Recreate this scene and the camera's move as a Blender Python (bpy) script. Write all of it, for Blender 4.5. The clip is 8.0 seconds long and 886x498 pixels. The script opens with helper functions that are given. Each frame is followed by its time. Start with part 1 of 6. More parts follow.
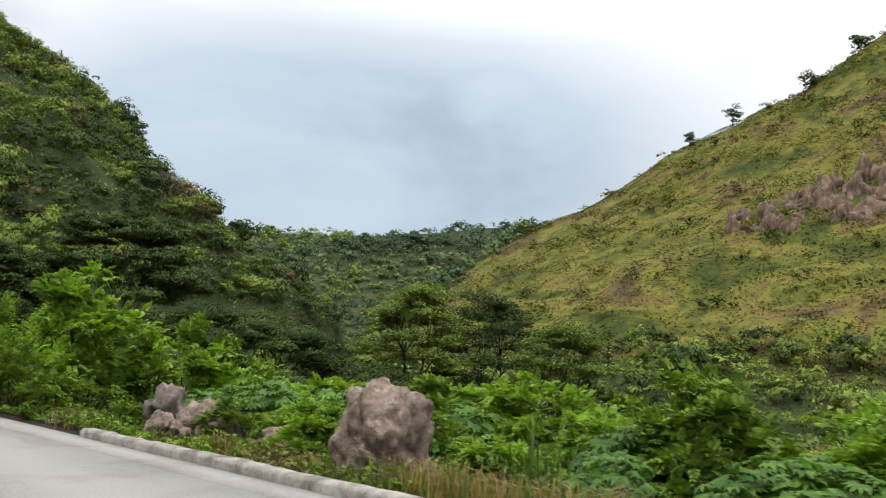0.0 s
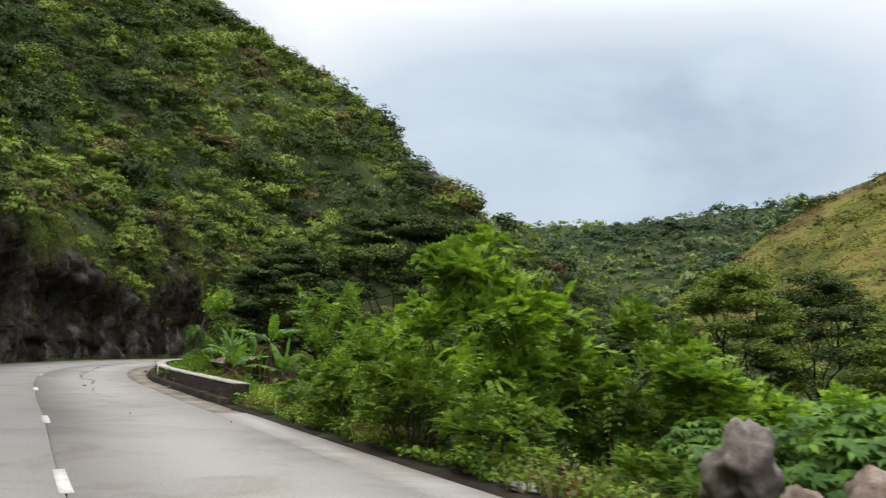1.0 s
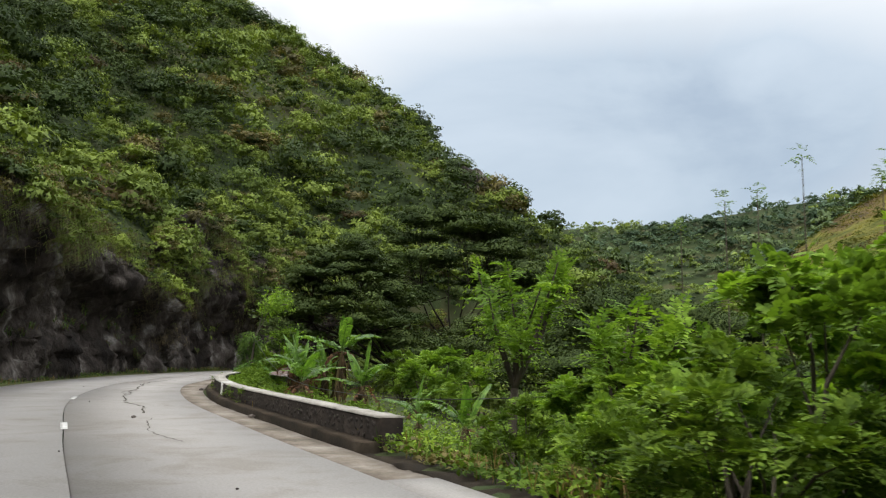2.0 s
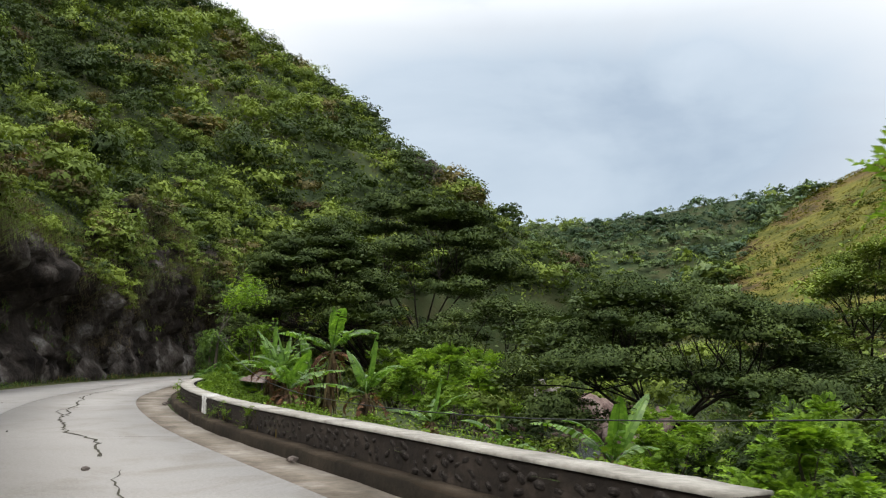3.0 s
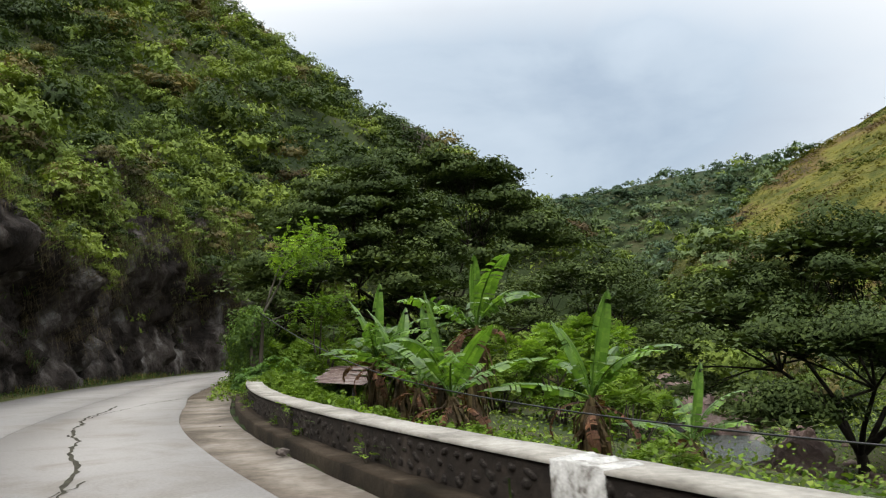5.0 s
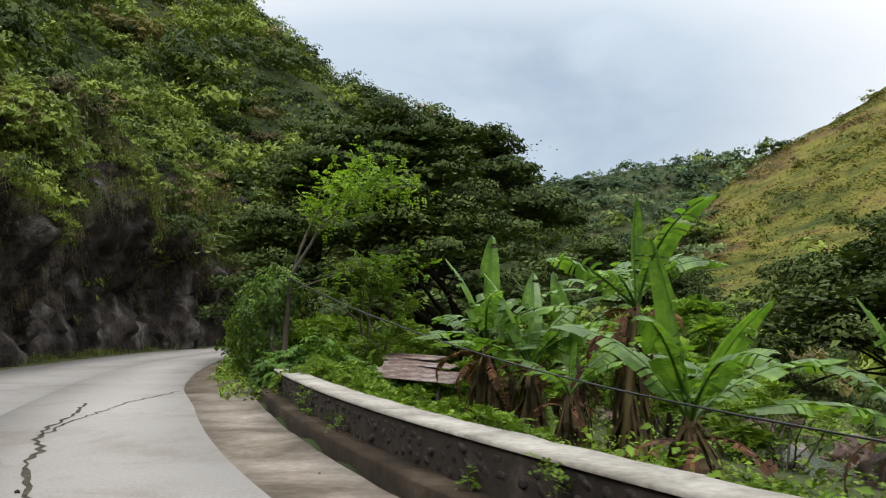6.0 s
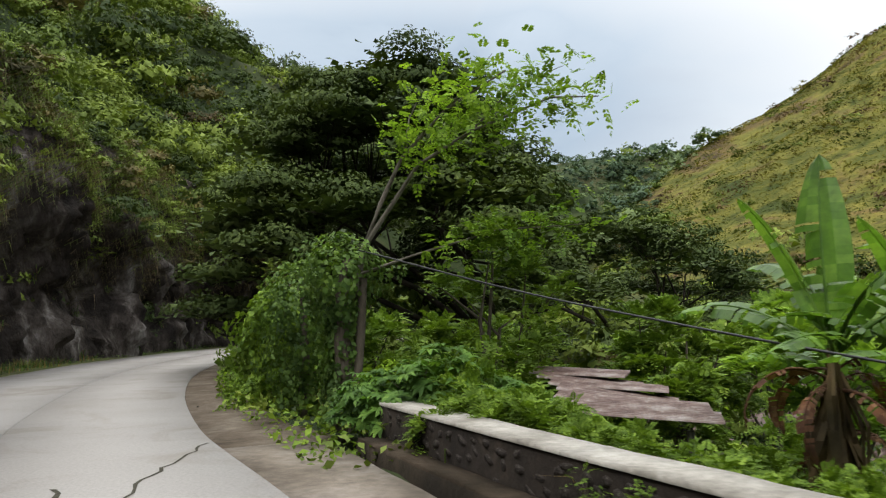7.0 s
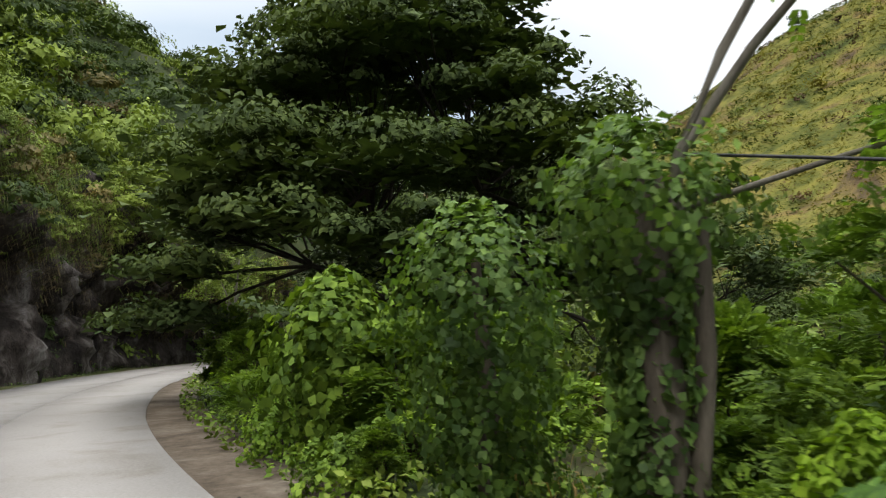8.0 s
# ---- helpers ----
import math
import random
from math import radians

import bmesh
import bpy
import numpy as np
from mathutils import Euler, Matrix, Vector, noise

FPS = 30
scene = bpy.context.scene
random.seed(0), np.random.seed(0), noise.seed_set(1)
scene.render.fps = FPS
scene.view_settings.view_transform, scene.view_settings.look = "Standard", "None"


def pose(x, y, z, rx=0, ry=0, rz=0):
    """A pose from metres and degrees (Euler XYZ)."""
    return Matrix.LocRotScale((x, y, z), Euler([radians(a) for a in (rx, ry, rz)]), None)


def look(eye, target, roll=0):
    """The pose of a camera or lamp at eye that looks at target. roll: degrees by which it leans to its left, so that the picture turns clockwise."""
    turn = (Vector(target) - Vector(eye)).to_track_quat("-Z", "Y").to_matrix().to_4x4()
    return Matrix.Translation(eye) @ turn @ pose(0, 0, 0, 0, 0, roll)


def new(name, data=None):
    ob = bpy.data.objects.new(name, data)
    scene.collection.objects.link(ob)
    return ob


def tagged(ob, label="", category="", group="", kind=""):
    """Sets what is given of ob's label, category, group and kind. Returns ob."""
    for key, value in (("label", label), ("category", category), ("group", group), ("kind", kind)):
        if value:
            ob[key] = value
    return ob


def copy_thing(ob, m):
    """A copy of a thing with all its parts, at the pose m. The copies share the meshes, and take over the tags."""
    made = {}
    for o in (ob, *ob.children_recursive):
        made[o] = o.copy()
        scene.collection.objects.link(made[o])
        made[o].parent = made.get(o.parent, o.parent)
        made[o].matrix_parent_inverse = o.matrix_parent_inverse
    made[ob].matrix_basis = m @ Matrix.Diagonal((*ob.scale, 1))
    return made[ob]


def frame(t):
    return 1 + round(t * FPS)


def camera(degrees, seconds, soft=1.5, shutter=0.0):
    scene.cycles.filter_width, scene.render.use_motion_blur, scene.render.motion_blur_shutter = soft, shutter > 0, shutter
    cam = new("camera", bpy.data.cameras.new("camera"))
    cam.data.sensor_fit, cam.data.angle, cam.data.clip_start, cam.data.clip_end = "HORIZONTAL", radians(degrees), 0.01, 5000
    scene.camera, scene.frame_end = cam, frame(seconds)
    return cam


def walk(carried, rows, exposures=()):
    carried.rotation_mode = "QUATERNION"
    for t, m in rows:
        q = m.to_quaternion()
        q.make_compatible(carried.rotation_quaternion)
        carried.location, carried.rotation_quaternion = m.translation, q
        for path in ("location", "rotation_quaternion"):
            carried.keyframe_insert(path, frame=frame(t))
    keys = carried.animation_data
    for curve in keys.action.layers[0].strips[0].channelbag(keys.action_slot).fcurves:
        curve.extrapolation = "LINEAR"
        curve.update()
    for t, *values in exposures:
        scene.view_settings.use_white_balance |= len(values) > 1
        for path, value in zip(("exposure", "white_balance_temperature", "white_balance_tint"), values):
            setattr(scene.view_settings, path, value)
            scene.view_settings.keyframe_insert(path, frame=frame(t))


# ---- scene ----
import functools

cam = camera(56.0, 8.0, soft=1.2, shutter=0.1)
PATH = [
    (0, (4.33, -0.328, 1.398), (4.179, 1.645, 1.69), 3.2),
    (0.5, (1.231, 3.419, 1.389), (0.922, 5.377, 1.658), 5.2),
    (0.8, (-0.634, 5.251, 1.52), (-1.175, 7.161, 1.76), 1.8),
    (1, (-1.948, 6.733, 1.422), (-2.665, 8.583, 1.672), 2.2),
    (1.2, (-3.215, 7.925, 1.453), (-4.033, 9.733, 1.699), 2.4),
    (2.3, (-10.341, 14.931, 1.353), (-11.097, 16.763, 1.625), 0.5),
    (2.5, (-11.564, 16.14, 1.33), (-12.311, 17.974, 1.612), -0.0),
    (3, (-14.373, 18.997, 1.343), (-15.013, 20.873, 1.606), 0.2),
    (3.5, (-17.212, 21.86, 1.301), (-17.826, 23.745, 1.561), -1.3),
    (4, (-19.935, 24.677, 1.317), (-20.49, 26.583, 1.561), 0.9),
    (4.5, (-22.528, 27.332, 1.317), (-23.08, 29.237, 1.57), -2.5),
    (5, (-25.082, 30.089, 1.315), (-25.625, 32.001, 1.54), -2.4),
    (5.2, (-26.115, 31.24, 1.34), (-26.659, 33.151, 1.564), -2.3),
    (6.3, (-31.953, 37.908, 1.36), (-32.349, 39.861, 1.531), 0.4),
    (6.5, (-32.974, 39.031, 1.38), (-33.357, 40.987, 1.547), 0.3),
    (7, (-35.351, 42.299, 1.435), (-35.61, 44.275, 1.608), -1.4),
    (7.5, (-37.581, 45.594, 1.432), (-37.706, 47.582, 1.611), -3.4),
    (8, (-39.772, 49.039, 1.463), (-39.784, 51.03, 1.654), -2.7),
]
walk(cam, [(t, look(eye, target, roll)) for t, eye, target, roll in PATH], [(0.0, 0.0), (7.5, 0.03), (8.0, 0.2)])

# ---- world, sun and exposure ----
world = bpy.data.worlds.new("overcast_sky")
scene.world = world
world.use_nodes = True


def node(tree, kind, **values):
    n = tree.nodes.new(kind)
    for key, value in values.items():
        if key in n.inputs:
            n.inputs[key].default_value = value
    return n


def ramp(tree, fac, stops):
    r = tree.nodes.new("ShaderNodeValToRGB")
    while len(r.color_ramp.elements) < len(stops):
        r.color_ramp.elements.new(0.5)
    for e, (p, c) in zip(r.color_ramp.elements, stops):
        e.position, e.color = p, (*c, 1)
    tree.links.new(fac, r.inputs[0])
    return r.outputs[0]


def blend(tree, kind, fac, a, b):
    m = tree.nodes.new("ShaderNodeMix")
    m.data_type, m.blend_type = "RGBA", kind
    for slot, value in ((m.inputs[0], fac), (m.inputs[6], a), (m.inputs[7], b)):
        if isinstance(value, bpy.types.NodeSocket):
            tree.links.new(value, slot)
        elif isinstance(value, tuple):
            slot.default_value = (*value, 1)
        else:
            slot.default_value = value
    return m.outputs[2]


SUN_ELEVATION, SUN_ROTATION = radians(62), radians(200)
wt = world.node_tree
sky = wt.nodes.new("ShaderNodeTexSky")
sky.sky_type, sky.sun_disc = "NISHITA", False
sky.sun_elevation, sky.sun_rotation = SUN_ELEVATION, SUN_ROTATION
coord = wt.nodes.new("ShaderNodeTexCoord")
bank_space = wt.nodes.new("ShaderNodeMapping")
bank_space.inputs["Scale"].default_value = (1.0, 1.0, 2.6)
wt.links.new(coord.outputs["Generated"], bank_space.inputs[0])
squash = wt.nodes.new("ShaderNodeMapping")
squash.inputs["Scale"].default_value = (1.0, 1.0, 2.6)
squash.inputs["Location"].default_value = (0.35, 0.2, 0.12)
wt.links.new(coord.outputs["Generated"], squash.inputs[0])
cloud = node(wt, "ShaderNodeTexNoise", Scale=2.3, Detail=6.0, Roughness=0.52, Distortion=0.35)
wt.links.new(squash.outputs[0], cloud.inputs["Vector"])
bank = wt.nodes.new("ShaderNodeVectorMath")
bank.operation = "DISTANCE"
bank.inputs[1].default_value = (-0.17, 0.95, 0.64)
wt.links.new(bank_space.outputs[0], bank.inputs[0])
bank_edge = wt.nodes.new("ShaderNodeMath")
bank_edge.operation = "MULTIPLY_ADD"
wt.links.new(cloud.outputs[0], bank_edge.inputs[0])
bank_edge.inputs[1].default_value = -0.55
wt.links.new(bank.outputs["Value"], bank_edge.inputs[2])
bank_fac = ramp(wt, bank_edge.outputs[0], [(0.0, (1.0, 1.0, 1.0)), (0.06, (0.7, 0.7, 0.7)), (0.20, (0.0, 0.0, 0.0))])
plain_cloud = ramp(wt, cloud.outputs[0], [(0.36, (0.69, 0.728, 0.770)), (0.48, (0.87, 0.888, 0.896)), (0.60, (0.98, 0.98, 0.972))])
cloud_colour = blend(wt, "MULTIPLY", bank_fac, plain_cloud, (0.59, 0.67, 0.755))
# an overcast sky is some three times as bright overhead as at the horizon
split = wt.nodes.new("ShaderNodeSeparateXYZ")
wt.links.new(coord.outputs["Generated"], split.inputs[0])
lift = ramp(wt, split.outputs[2], [(0.0, (0.76, 0.78, 0.81)), (0.18, (0.88, 0.89, 0.90)), (0.36, (1.0, 1.0, 1.0))])
veil = blend(wt, "MULTIPLY", 1.0, cloud_colour, lift)
zenith = wt.nodes.new("ShaderNodeMapRange")
wt.links.new(split.outputs[2], zenith.inputs[0])
for i, v in enumerate((0.38, 0.95, 1.0, 3.4)):
    zenith.inputs[i + 1].default_value = v
scaled = wt.nodes.new("ShaderNodeVectorMath")
scaled.operation = "SCALE"
wt.links.new(veil, scaled.inputs[0])
wt.links.new(zenith.outputs[0], scaled.inputs[3])
back_sky = wt.nodes.new("ShaderNodeBackground")
back_sky.inputs[1].default_value = 0.02
wt.links.new(sky.outputs[0], back_sky.inputs[0])
back_cloud = wt.nodes.new("ShaderNodeBackground")
back_cloud.inputs[1].default_value = 1.085
wt.links.new(scaled.outputs[0], back_cloud.inputs[0])
both = wt.nodes.new("ShaderNodeAddShader")
wt.links.new(back_sky.outputs[0], both.inputs[0])
wt.links.new(back_cloud.outputs[0], both.inputs[1])
out = wt.nodes.get("World Output") or wt.nodes.new("ShaderNodeOutputWorld")
wt.links.new(both.outputs[0], out.inputs[0])

sun_data = bpy.data.lights.new("sun", "SUN")
sun_data.energy, sun_data.angle, sun_data.color = 1.5, radians(16), (1.0, 0.96, 0.89)
sun = new("sun", sun_data)
sun.matrix_world = pose(0, 0, 80, 0, 0, 0) @ look((0, 0, 0), (
    -math.cos(SUN_ELEVATION) * math.sin(SUN_ROTATION),
    -math.cos(SUN_ELEVATION) * math.cos(SUN_ROTATION), -math.sin(SUN_ELEVATION)))

rng = np.random.default_rng(7)


# ---- materials ----
def surface(name, rough=0.8, gloss=0.3):
    m = bpy.data.materials.new(name)
    m.use_nodes = True
    t = m.node_tree
    b = t.nodes["Principled BSDF"]
    b.inputs["Roughness"].default_value = rough
    b.inputs["Specular IOR Level"].default_value = gloss
    return m, t, b


def grain(t, scale, detail=6.0, rough=0.6, warp=0.0, stretch=(1, 1, 1)):
    c = t.nodes.new("ShaderNodeTexCoord")
    mp = t.nodes.new("ShaderNodeMapping")
    mp.inputs["Scale"].default_value = stretch
    t.links.new(c.outputs["Object"], mp.inputs[0])
    n = node(t, "ShaderNodeTexNoise", Scale=scale, Detail=detail, Roughness=rough, Distortion=warp)
    t.links.new(mp.outputs[0], n.inputs["Vector"])
    return n.outputs[0]


def relief(t, b, height, strength, distance=0.02):
    bump = node(t, "ShaderNodeBump", Strength=strength, Distance=distance)
    t.links.new(height, bump.inputs["Height"])
    t.links.new(bump.outputs[0], b.inputs["Normal"])


def leafy(name, dark, mid, light, patch=0.12, sheer=0.25, gloss=0.12, rough=0.7, fleck=2.2, vary=1.0, spread=0.8):
    """Foliage: each leaf its own shade, and patches of growth some metres wide."""
    m, t, b = surface(name, rough, gloss)
    geo = t.nodes.new("ShaderNodeNewGeometry")
    dark, light = (tuple(m_ + (e_ - m_) * spread for m_, e_ in zip(mid, end)) for end in (dark, light))
    leaf = ramp(t, geo.outputs["Random Per Island"], [(0.0, dark), (0.55, mid), (1.0, light)])
    zone = ramp(t, grain(t, patch, 3.0), [(0.35, (0.55, 0.60, 0.60)), (0.65, (1.25, 1.2, 1.0))])
    colour = blend(t, "MULTIPLY", 1.0, leaf, zone)
    speck = ramp(t, grain(t, fleck, 4.0, 0.7), [(0.34, (0.58, 0.60, 0.62)), (0.5, (0.98, 0.98, 0.95)), (0.66, (1.36, 1.32, 1.15))])
    colour = blend(t, "MULTIPLY", vary, colour, speck)
    t.links.new(colour, b.inputs["Base Color"])
    glow = t.nodes.new("ShaderNodeBsdfTranslucent")
    t.links.new(blend(t, "MULTIPLY", 1.0, colour, (1.25, 1.3, 0.55)), glow.inputs[0])
    mix = t.nodes.new("ShaderNodeMixShader")
    mix.inputs[0].default_value = sheer
    t.links.new(b.outputs[0], mix.inputs[1])
    t.links.new(glow.outputs[0], mix.inputs[2])
    t.links.new(mix.outputs[0], t.nodes["Material Output"].inputs[0])
    return m


def mottled(name, stops, scale, rough=0.85, gloss=0.2, bump=0.4, bump_scale=None, fine=None, stretch=(1, 1, 1), depth=0.03):
    """Stone, soil, concrete or bark: a coarse and a fine mottling with relief."""
    m, t, b = surface(name, rough, gloss)
    colour = ramp(t, grain(t, scale, 7.0, 0.62, 0.4, stretch), stops)
    small = grain(t, fine or scale * 9, 5.0, 0.65, 0.0, stretch)
    colour = blend(t, "MULTIPLY", 1.0, colour, ramp(t, small, [(0.3, (0.72, 0.72, 0.72)), (0.7, (1.15, 1.15, 1.15))]))
    t.links.new(colour, b.inputs["Base Color"])
    relief(t, b, grain(t, bump_scale or scale * 5, 8.0, 0.65, 0.2, stretch), bump, depth)
    return m


M_WOOD_A = leafy("leaf_mid_green", (0.092, 0.129, 0.029), (0.143, 0.194, 0.041), (0.201, 0.260, 0.063), 0.12, 0.18, fleck=0.42, vary=0.8, spread=0.55)
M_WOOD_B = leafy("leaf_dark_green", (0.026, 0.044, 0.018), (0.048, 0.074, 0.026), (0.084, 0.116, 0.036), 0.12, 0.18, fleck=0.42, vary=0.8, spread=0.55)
M_WOOD_C = leafy("leaf_yellow_green", (0.113, 0.159, 0.036), (0.160, 0.216, 0.051), (0.206, 0.267, 0.075), 0.12, 0.18, fleck=0.42, vary=0.8, spread=0.55)
M_WOOD_D = leafy("leaf_dry_olive", (0.074, 0.074, 0.037), (0.131, 0.115, 0.052), (0.211, 0.167, 0.084), 0.12, 0.18, fleck=0.42, vary=0.8, spread=0.55)
# far leaves: the haze of distance is painted into bluer, paler colours
M_FAR_A = leafy("leaf_far_hazed_green", (0.070, 0.108, 0.056), (0.115, 0.163, 0.081), (0.164, 0.209, 0.105), 0.03, 0.15, fleck=0.16, vary=0.9, spread=0.5)
M_FAR_B = leafy("leaf_far_hazed_blue", (0.047, 0.081, 0.057), (0.072, 0.116, 0.077), (0.105, 0.152, 0.102), 0.03, 0.15, fleck=0.16, vary=0.9, spread=0.5)
M_LEAF_FRESH = leafy("leaf_fresh", (0.112, 0.198, 0.030), (0.182, 0.299, 0.045), (0.270, 0.407, 0.071), 0.5, 0.38)
M_LEAF_BUSH = leafy("leaf_bush", (0.073, 0.129, 0.020), (0.129, 0.209, 0.030), (0.200, 0.294, 0.048), 0.5)
M_LEAF_CASSAVA = leafy("leaf_cassava", (0.049, 0.110, 0.019), (0.082, 0.168, 0.032), (0.129, 0.230, 0.050), 0.5, 0.3, 0.2, 0.65)
M_LEAF_LIME = leafy("leaf_lime", (0.133, 0.227, 0.018), (0.204, 0.330, 0.027), (0.286, 0.412, 0.057), 0.5, 0.4)
M_LEAF_TREE = leafy("leaf_rain_tree", (0.031, 0.048, 0.018), (0.055, 0.082, 0.026), (0.102, 0.136, 0.045), 0.25, 0.12, 0.12, 0.75, spread=0.6, vary=0.6)
M_GRASS = leafy("grass_green", (0.046, 0.095, 0.025), (0.087, 0.155, 0.038), (0.143, 0.200, 0.063), 0.6)
M_STRAW = leafy("grass_straw", (0.173, 0.130, 0.063), (0.265, 0.195, 0.096), (0.347, 0.250, 0.149), 0.3, 0.3, 0.05, 0.9)
M_HILLGRASS = leafy("grass_hill", (0.098, 0.094, 0.025), (0.124, 0.116, 0.032), (0.155, 0.140, 0.045), 0.05, 0.25, 0.03, 0.95, 0.16, 0.9)
M_HILLGREEN = leafy("grass_hill_green", (0.045, 0.060, 0.018), (0.063, 0.080, 0.023), (0.086, 0.102, 0.032), 0.05, 0.2, 0.03, 0.95, 0.16, 0.9)
M_HILLBROWN = leafy("grass_hill_brown", (0.082, 0.054, 0.038), (0.104, 0.070, 0.052), (0.133, 0.092, 0.074), 0.05, 0.2, 0.03, 0.95, 0.16, 0.9)
M_BRONZE = leafy("leaf_bronze", (0.046, 0.038, 0.025), (0.082, 0.062, 0.038), (0.122, 0.090, 0.056))
M_HANG = leafy("hanging_dry_grass", (0.046, 0.038, 0.026), (0.090, 0.071, 0.047), (0.153, 0.118, 0.084), 0.3, 0.25)
M_BANANA = leafy("banana_leaf", (0.079, 0.168, 0.027), (0.126, 0.241, 0.043), (0.186, 0.314, 0.069), 1.2, 0.42, 0.5, 0.35)
M_BANANA_DEAD = leafy("banana_leaf_dry", (0.076, 0.036, 0.026), (0.133, 0.066, 0.045), (0.194, 0.115, 0.088), 1.2, 0.2)

M_SOIL = mottled("soil", [(0.3, (0.045, 0.040, 0.022)), (0.5, (0.060, 0.072, 0.022)), (0.7, (0.10, 0.085, 0.045))], 0.35, 0.95, 0.1, 0.6)
M_BARK = mottled("bark_grey_brown", [(0.3, (0.050, 0.042, 0.032)), (0.7, (0.13, 0.11, 0.085))], 3.0, 0.9, 0.15, 0.8, stretch=(1, 1, 0.25))
M_BARK_DARK = mottled("bark_dark", [(0.3, (0.018, 0.015, 0.012)), (0.7, (0.055, 0.046, 0.038))], 2.0, 0.95, 0.1, 0.8, stretch=(1, 1, 0.25))
M_BARK_PALE = mottled("bark_pale", [(0.3, (0.085, 0.075, 0.06)), (0.7, (0.19, 0.175, 0.145))], 3.0, 0.85, 0.15, 0.5, stretch=(1, 1, 0.3))
M_BOULDER = mottled("boulder_stone", [(0.28, (0.075, 0.055, 0.045)), (0.44, (0.18, 0.132, 0.107)), (0.58, (0.28, 0.215, 0.178)), (0.74, (0.42, 0.36, 0.31))], 4.2, 0.9, 0.2, 1.0, 9.0, 30.0, depth=0.06)
M_BOULDER_GREY = mottled("boulder_grey", [(0.30, (0.060, 0.050, 0.044)), (0.50, (0.135, 0.112, 0.10)), (0.70, (0.26, 0.225, 0.20))], 4.0, 0.9, 0.2, 0.9, 6.0)
M_RIVERSTONE = mottled("river_boulder", [(0.32, (0.060, 0.040, 0.036)), (0.5, (0.145, 0.098, 0.084)), (0.72, (0.24, 0.195, 0.17))], 0.7, 0.85, 0.25, 1.0, 2.0, 4.0, depth=0.15)
M_RIVERPALE = mottled("river_stone_pale", [(0.25, (0.11, 0.092, 0.080)), (0.5, (0.20, 0.175, 0.158)), (0.75, (0.32, 0.30, 0.28))], 0.6, 0.85, 0.2, 0.7, 3)
M_OUTCROP = mottled("outcrop_rock", [(0.34, (0.040, 0.027, 0.018)), (0.46, (0.095, 0.064, 0.044)), (0.58, (0.155, 0.106, 0.076)), (0.74, (0.25, 0.19, 0.145))], 0.5, 0.9, 0.2, 0.8, 1.0, 2.0, (1, 1, 0.4), depth=0.2)
M_CLIFF = mottled("cliff_rock", [(0.34, (0.012, 0.010, 0.009)), (0.46, (0.028, 0.023, 0.020)), (0.54, (0.056, 0.047, 0.041)), (0.60, (0.101, 0.089, 0.081)), (0.68, (0.209, 0.197, 0.186))], 0.62, 0.95, 0.1, 1.0, 2.4, 7.0, (1, 1, 0.55), 0.32)
M_KERB = mottled("kerb_concrete", [(0.32, (0.085, 0.072, 0.056)), (0.48, (0.24, 0.22, 0.195)), (0.72, (0.42, 0.40, 0.37))], 2.4, 0.9, 0.2, 0.5, 18)
M_APRON = mottled("apron_concrete", [(0.32, (0.085, 0.070, 0.052)), (0.5, (0.165, 0.138, 0.110)), (0.72, (0.29, 0.26, 0.225))], 0.8, 0.9, 0.2, 0.4, 14, stretch=(1, 1, 1))
M_EARTH = mottled("earth_brown", [(0.32, (0.060, 0.047, 0.034)), (0.5, (0.105, 0.084, 0.063)), (0.72, (0.17, 0.145, 0.115))], 1.1, 0.95, 0.1, 0.7, 12)
M_LEDGE = mottled("ledge_stained", [(0.34, (0.018, 0.014, 0.009)), (0.55, (0.048, 0.036, 0.025)), (0.8, (0.11, 0.088, 0.066))], 0.9, 0.95, 0.1, 0.6, 9)
M_GUTTER = mottled("gutter_mossy", [(0.3, (0.012, 0.010, 0.008)), (0.6, (0.034, 0.027, 0.019)), (0.8, (0.075, 0.060, 0.044))], 0.9, 0.95, 0.1, 0.6, 9)
M_COPING = mottled("coping_concrete", [(0.28, (0.17, 0.155, 0.13)), (0.5, (0.32, 0.30, 0.265)), (0.75, (0.43, 0.41, 0.37))], 1.3, 0.9, 0.2, 0.5, 20)
M_WALLSTONE = mottled("wall_rubble_stone", [(0.3, (0.018, 0.015, 0.013)), (0.55, (0.048, 0.040, 0.035)), (0.75, (0.15, 0.135, 0.12))], 2.6, 0.9, 0.2, 0.7, 12)
M_MORTAR = mottled("wall_mortar", [(0.3, (0.010, 0.008, 0.007)), (0.55, (0.022, 0.017, 0.013)), (0.8, (0.070, 0.055, 0.044))], 1.6, 0.95, 0.15, 0.7, 10)
M_WHITEWASH = mottled("whitewash", [(0.36, (0.10, 0.085, 0.07)), (0.47, (0.42, 0.41, 0.385)), (0.66, (0.66, 0.655, 0.63))], 4.5, 0.85, 0.2, 0.5, 14)
M_CRACK = mottled("crack_dirt", [(0.3, (0.035, 0.032, 0.026)), (0.7, (0.085, 0.080, 0.06))], 6.0, 0.98, 0.05, 0.3)
M_PAINT = mottled("road_paint", [(0.3, (0.360, 0.352, 0.328)), (0.6, (0.592, 0.584, 0.560))], 4.0, 0.8, 0.25, 0.2, 20)
M_RUST = mottled("roof_rusty_tin", [(0.36, (0.060, 0.030, 0.024)), (0.50, (0.125, 0.082, 0.068)), (0.68, (0.26, 0.23, 0.215))], 3.0, 0.6, 0.4, 0.2, 12)
M_PLANK = mottled("weathered_plank", [(0.3, (0.045, 0.042, 0.042)), (0.7, (0.13, 0.12, 0.115))], 2.0, 0.9, 0.15, 0.4)
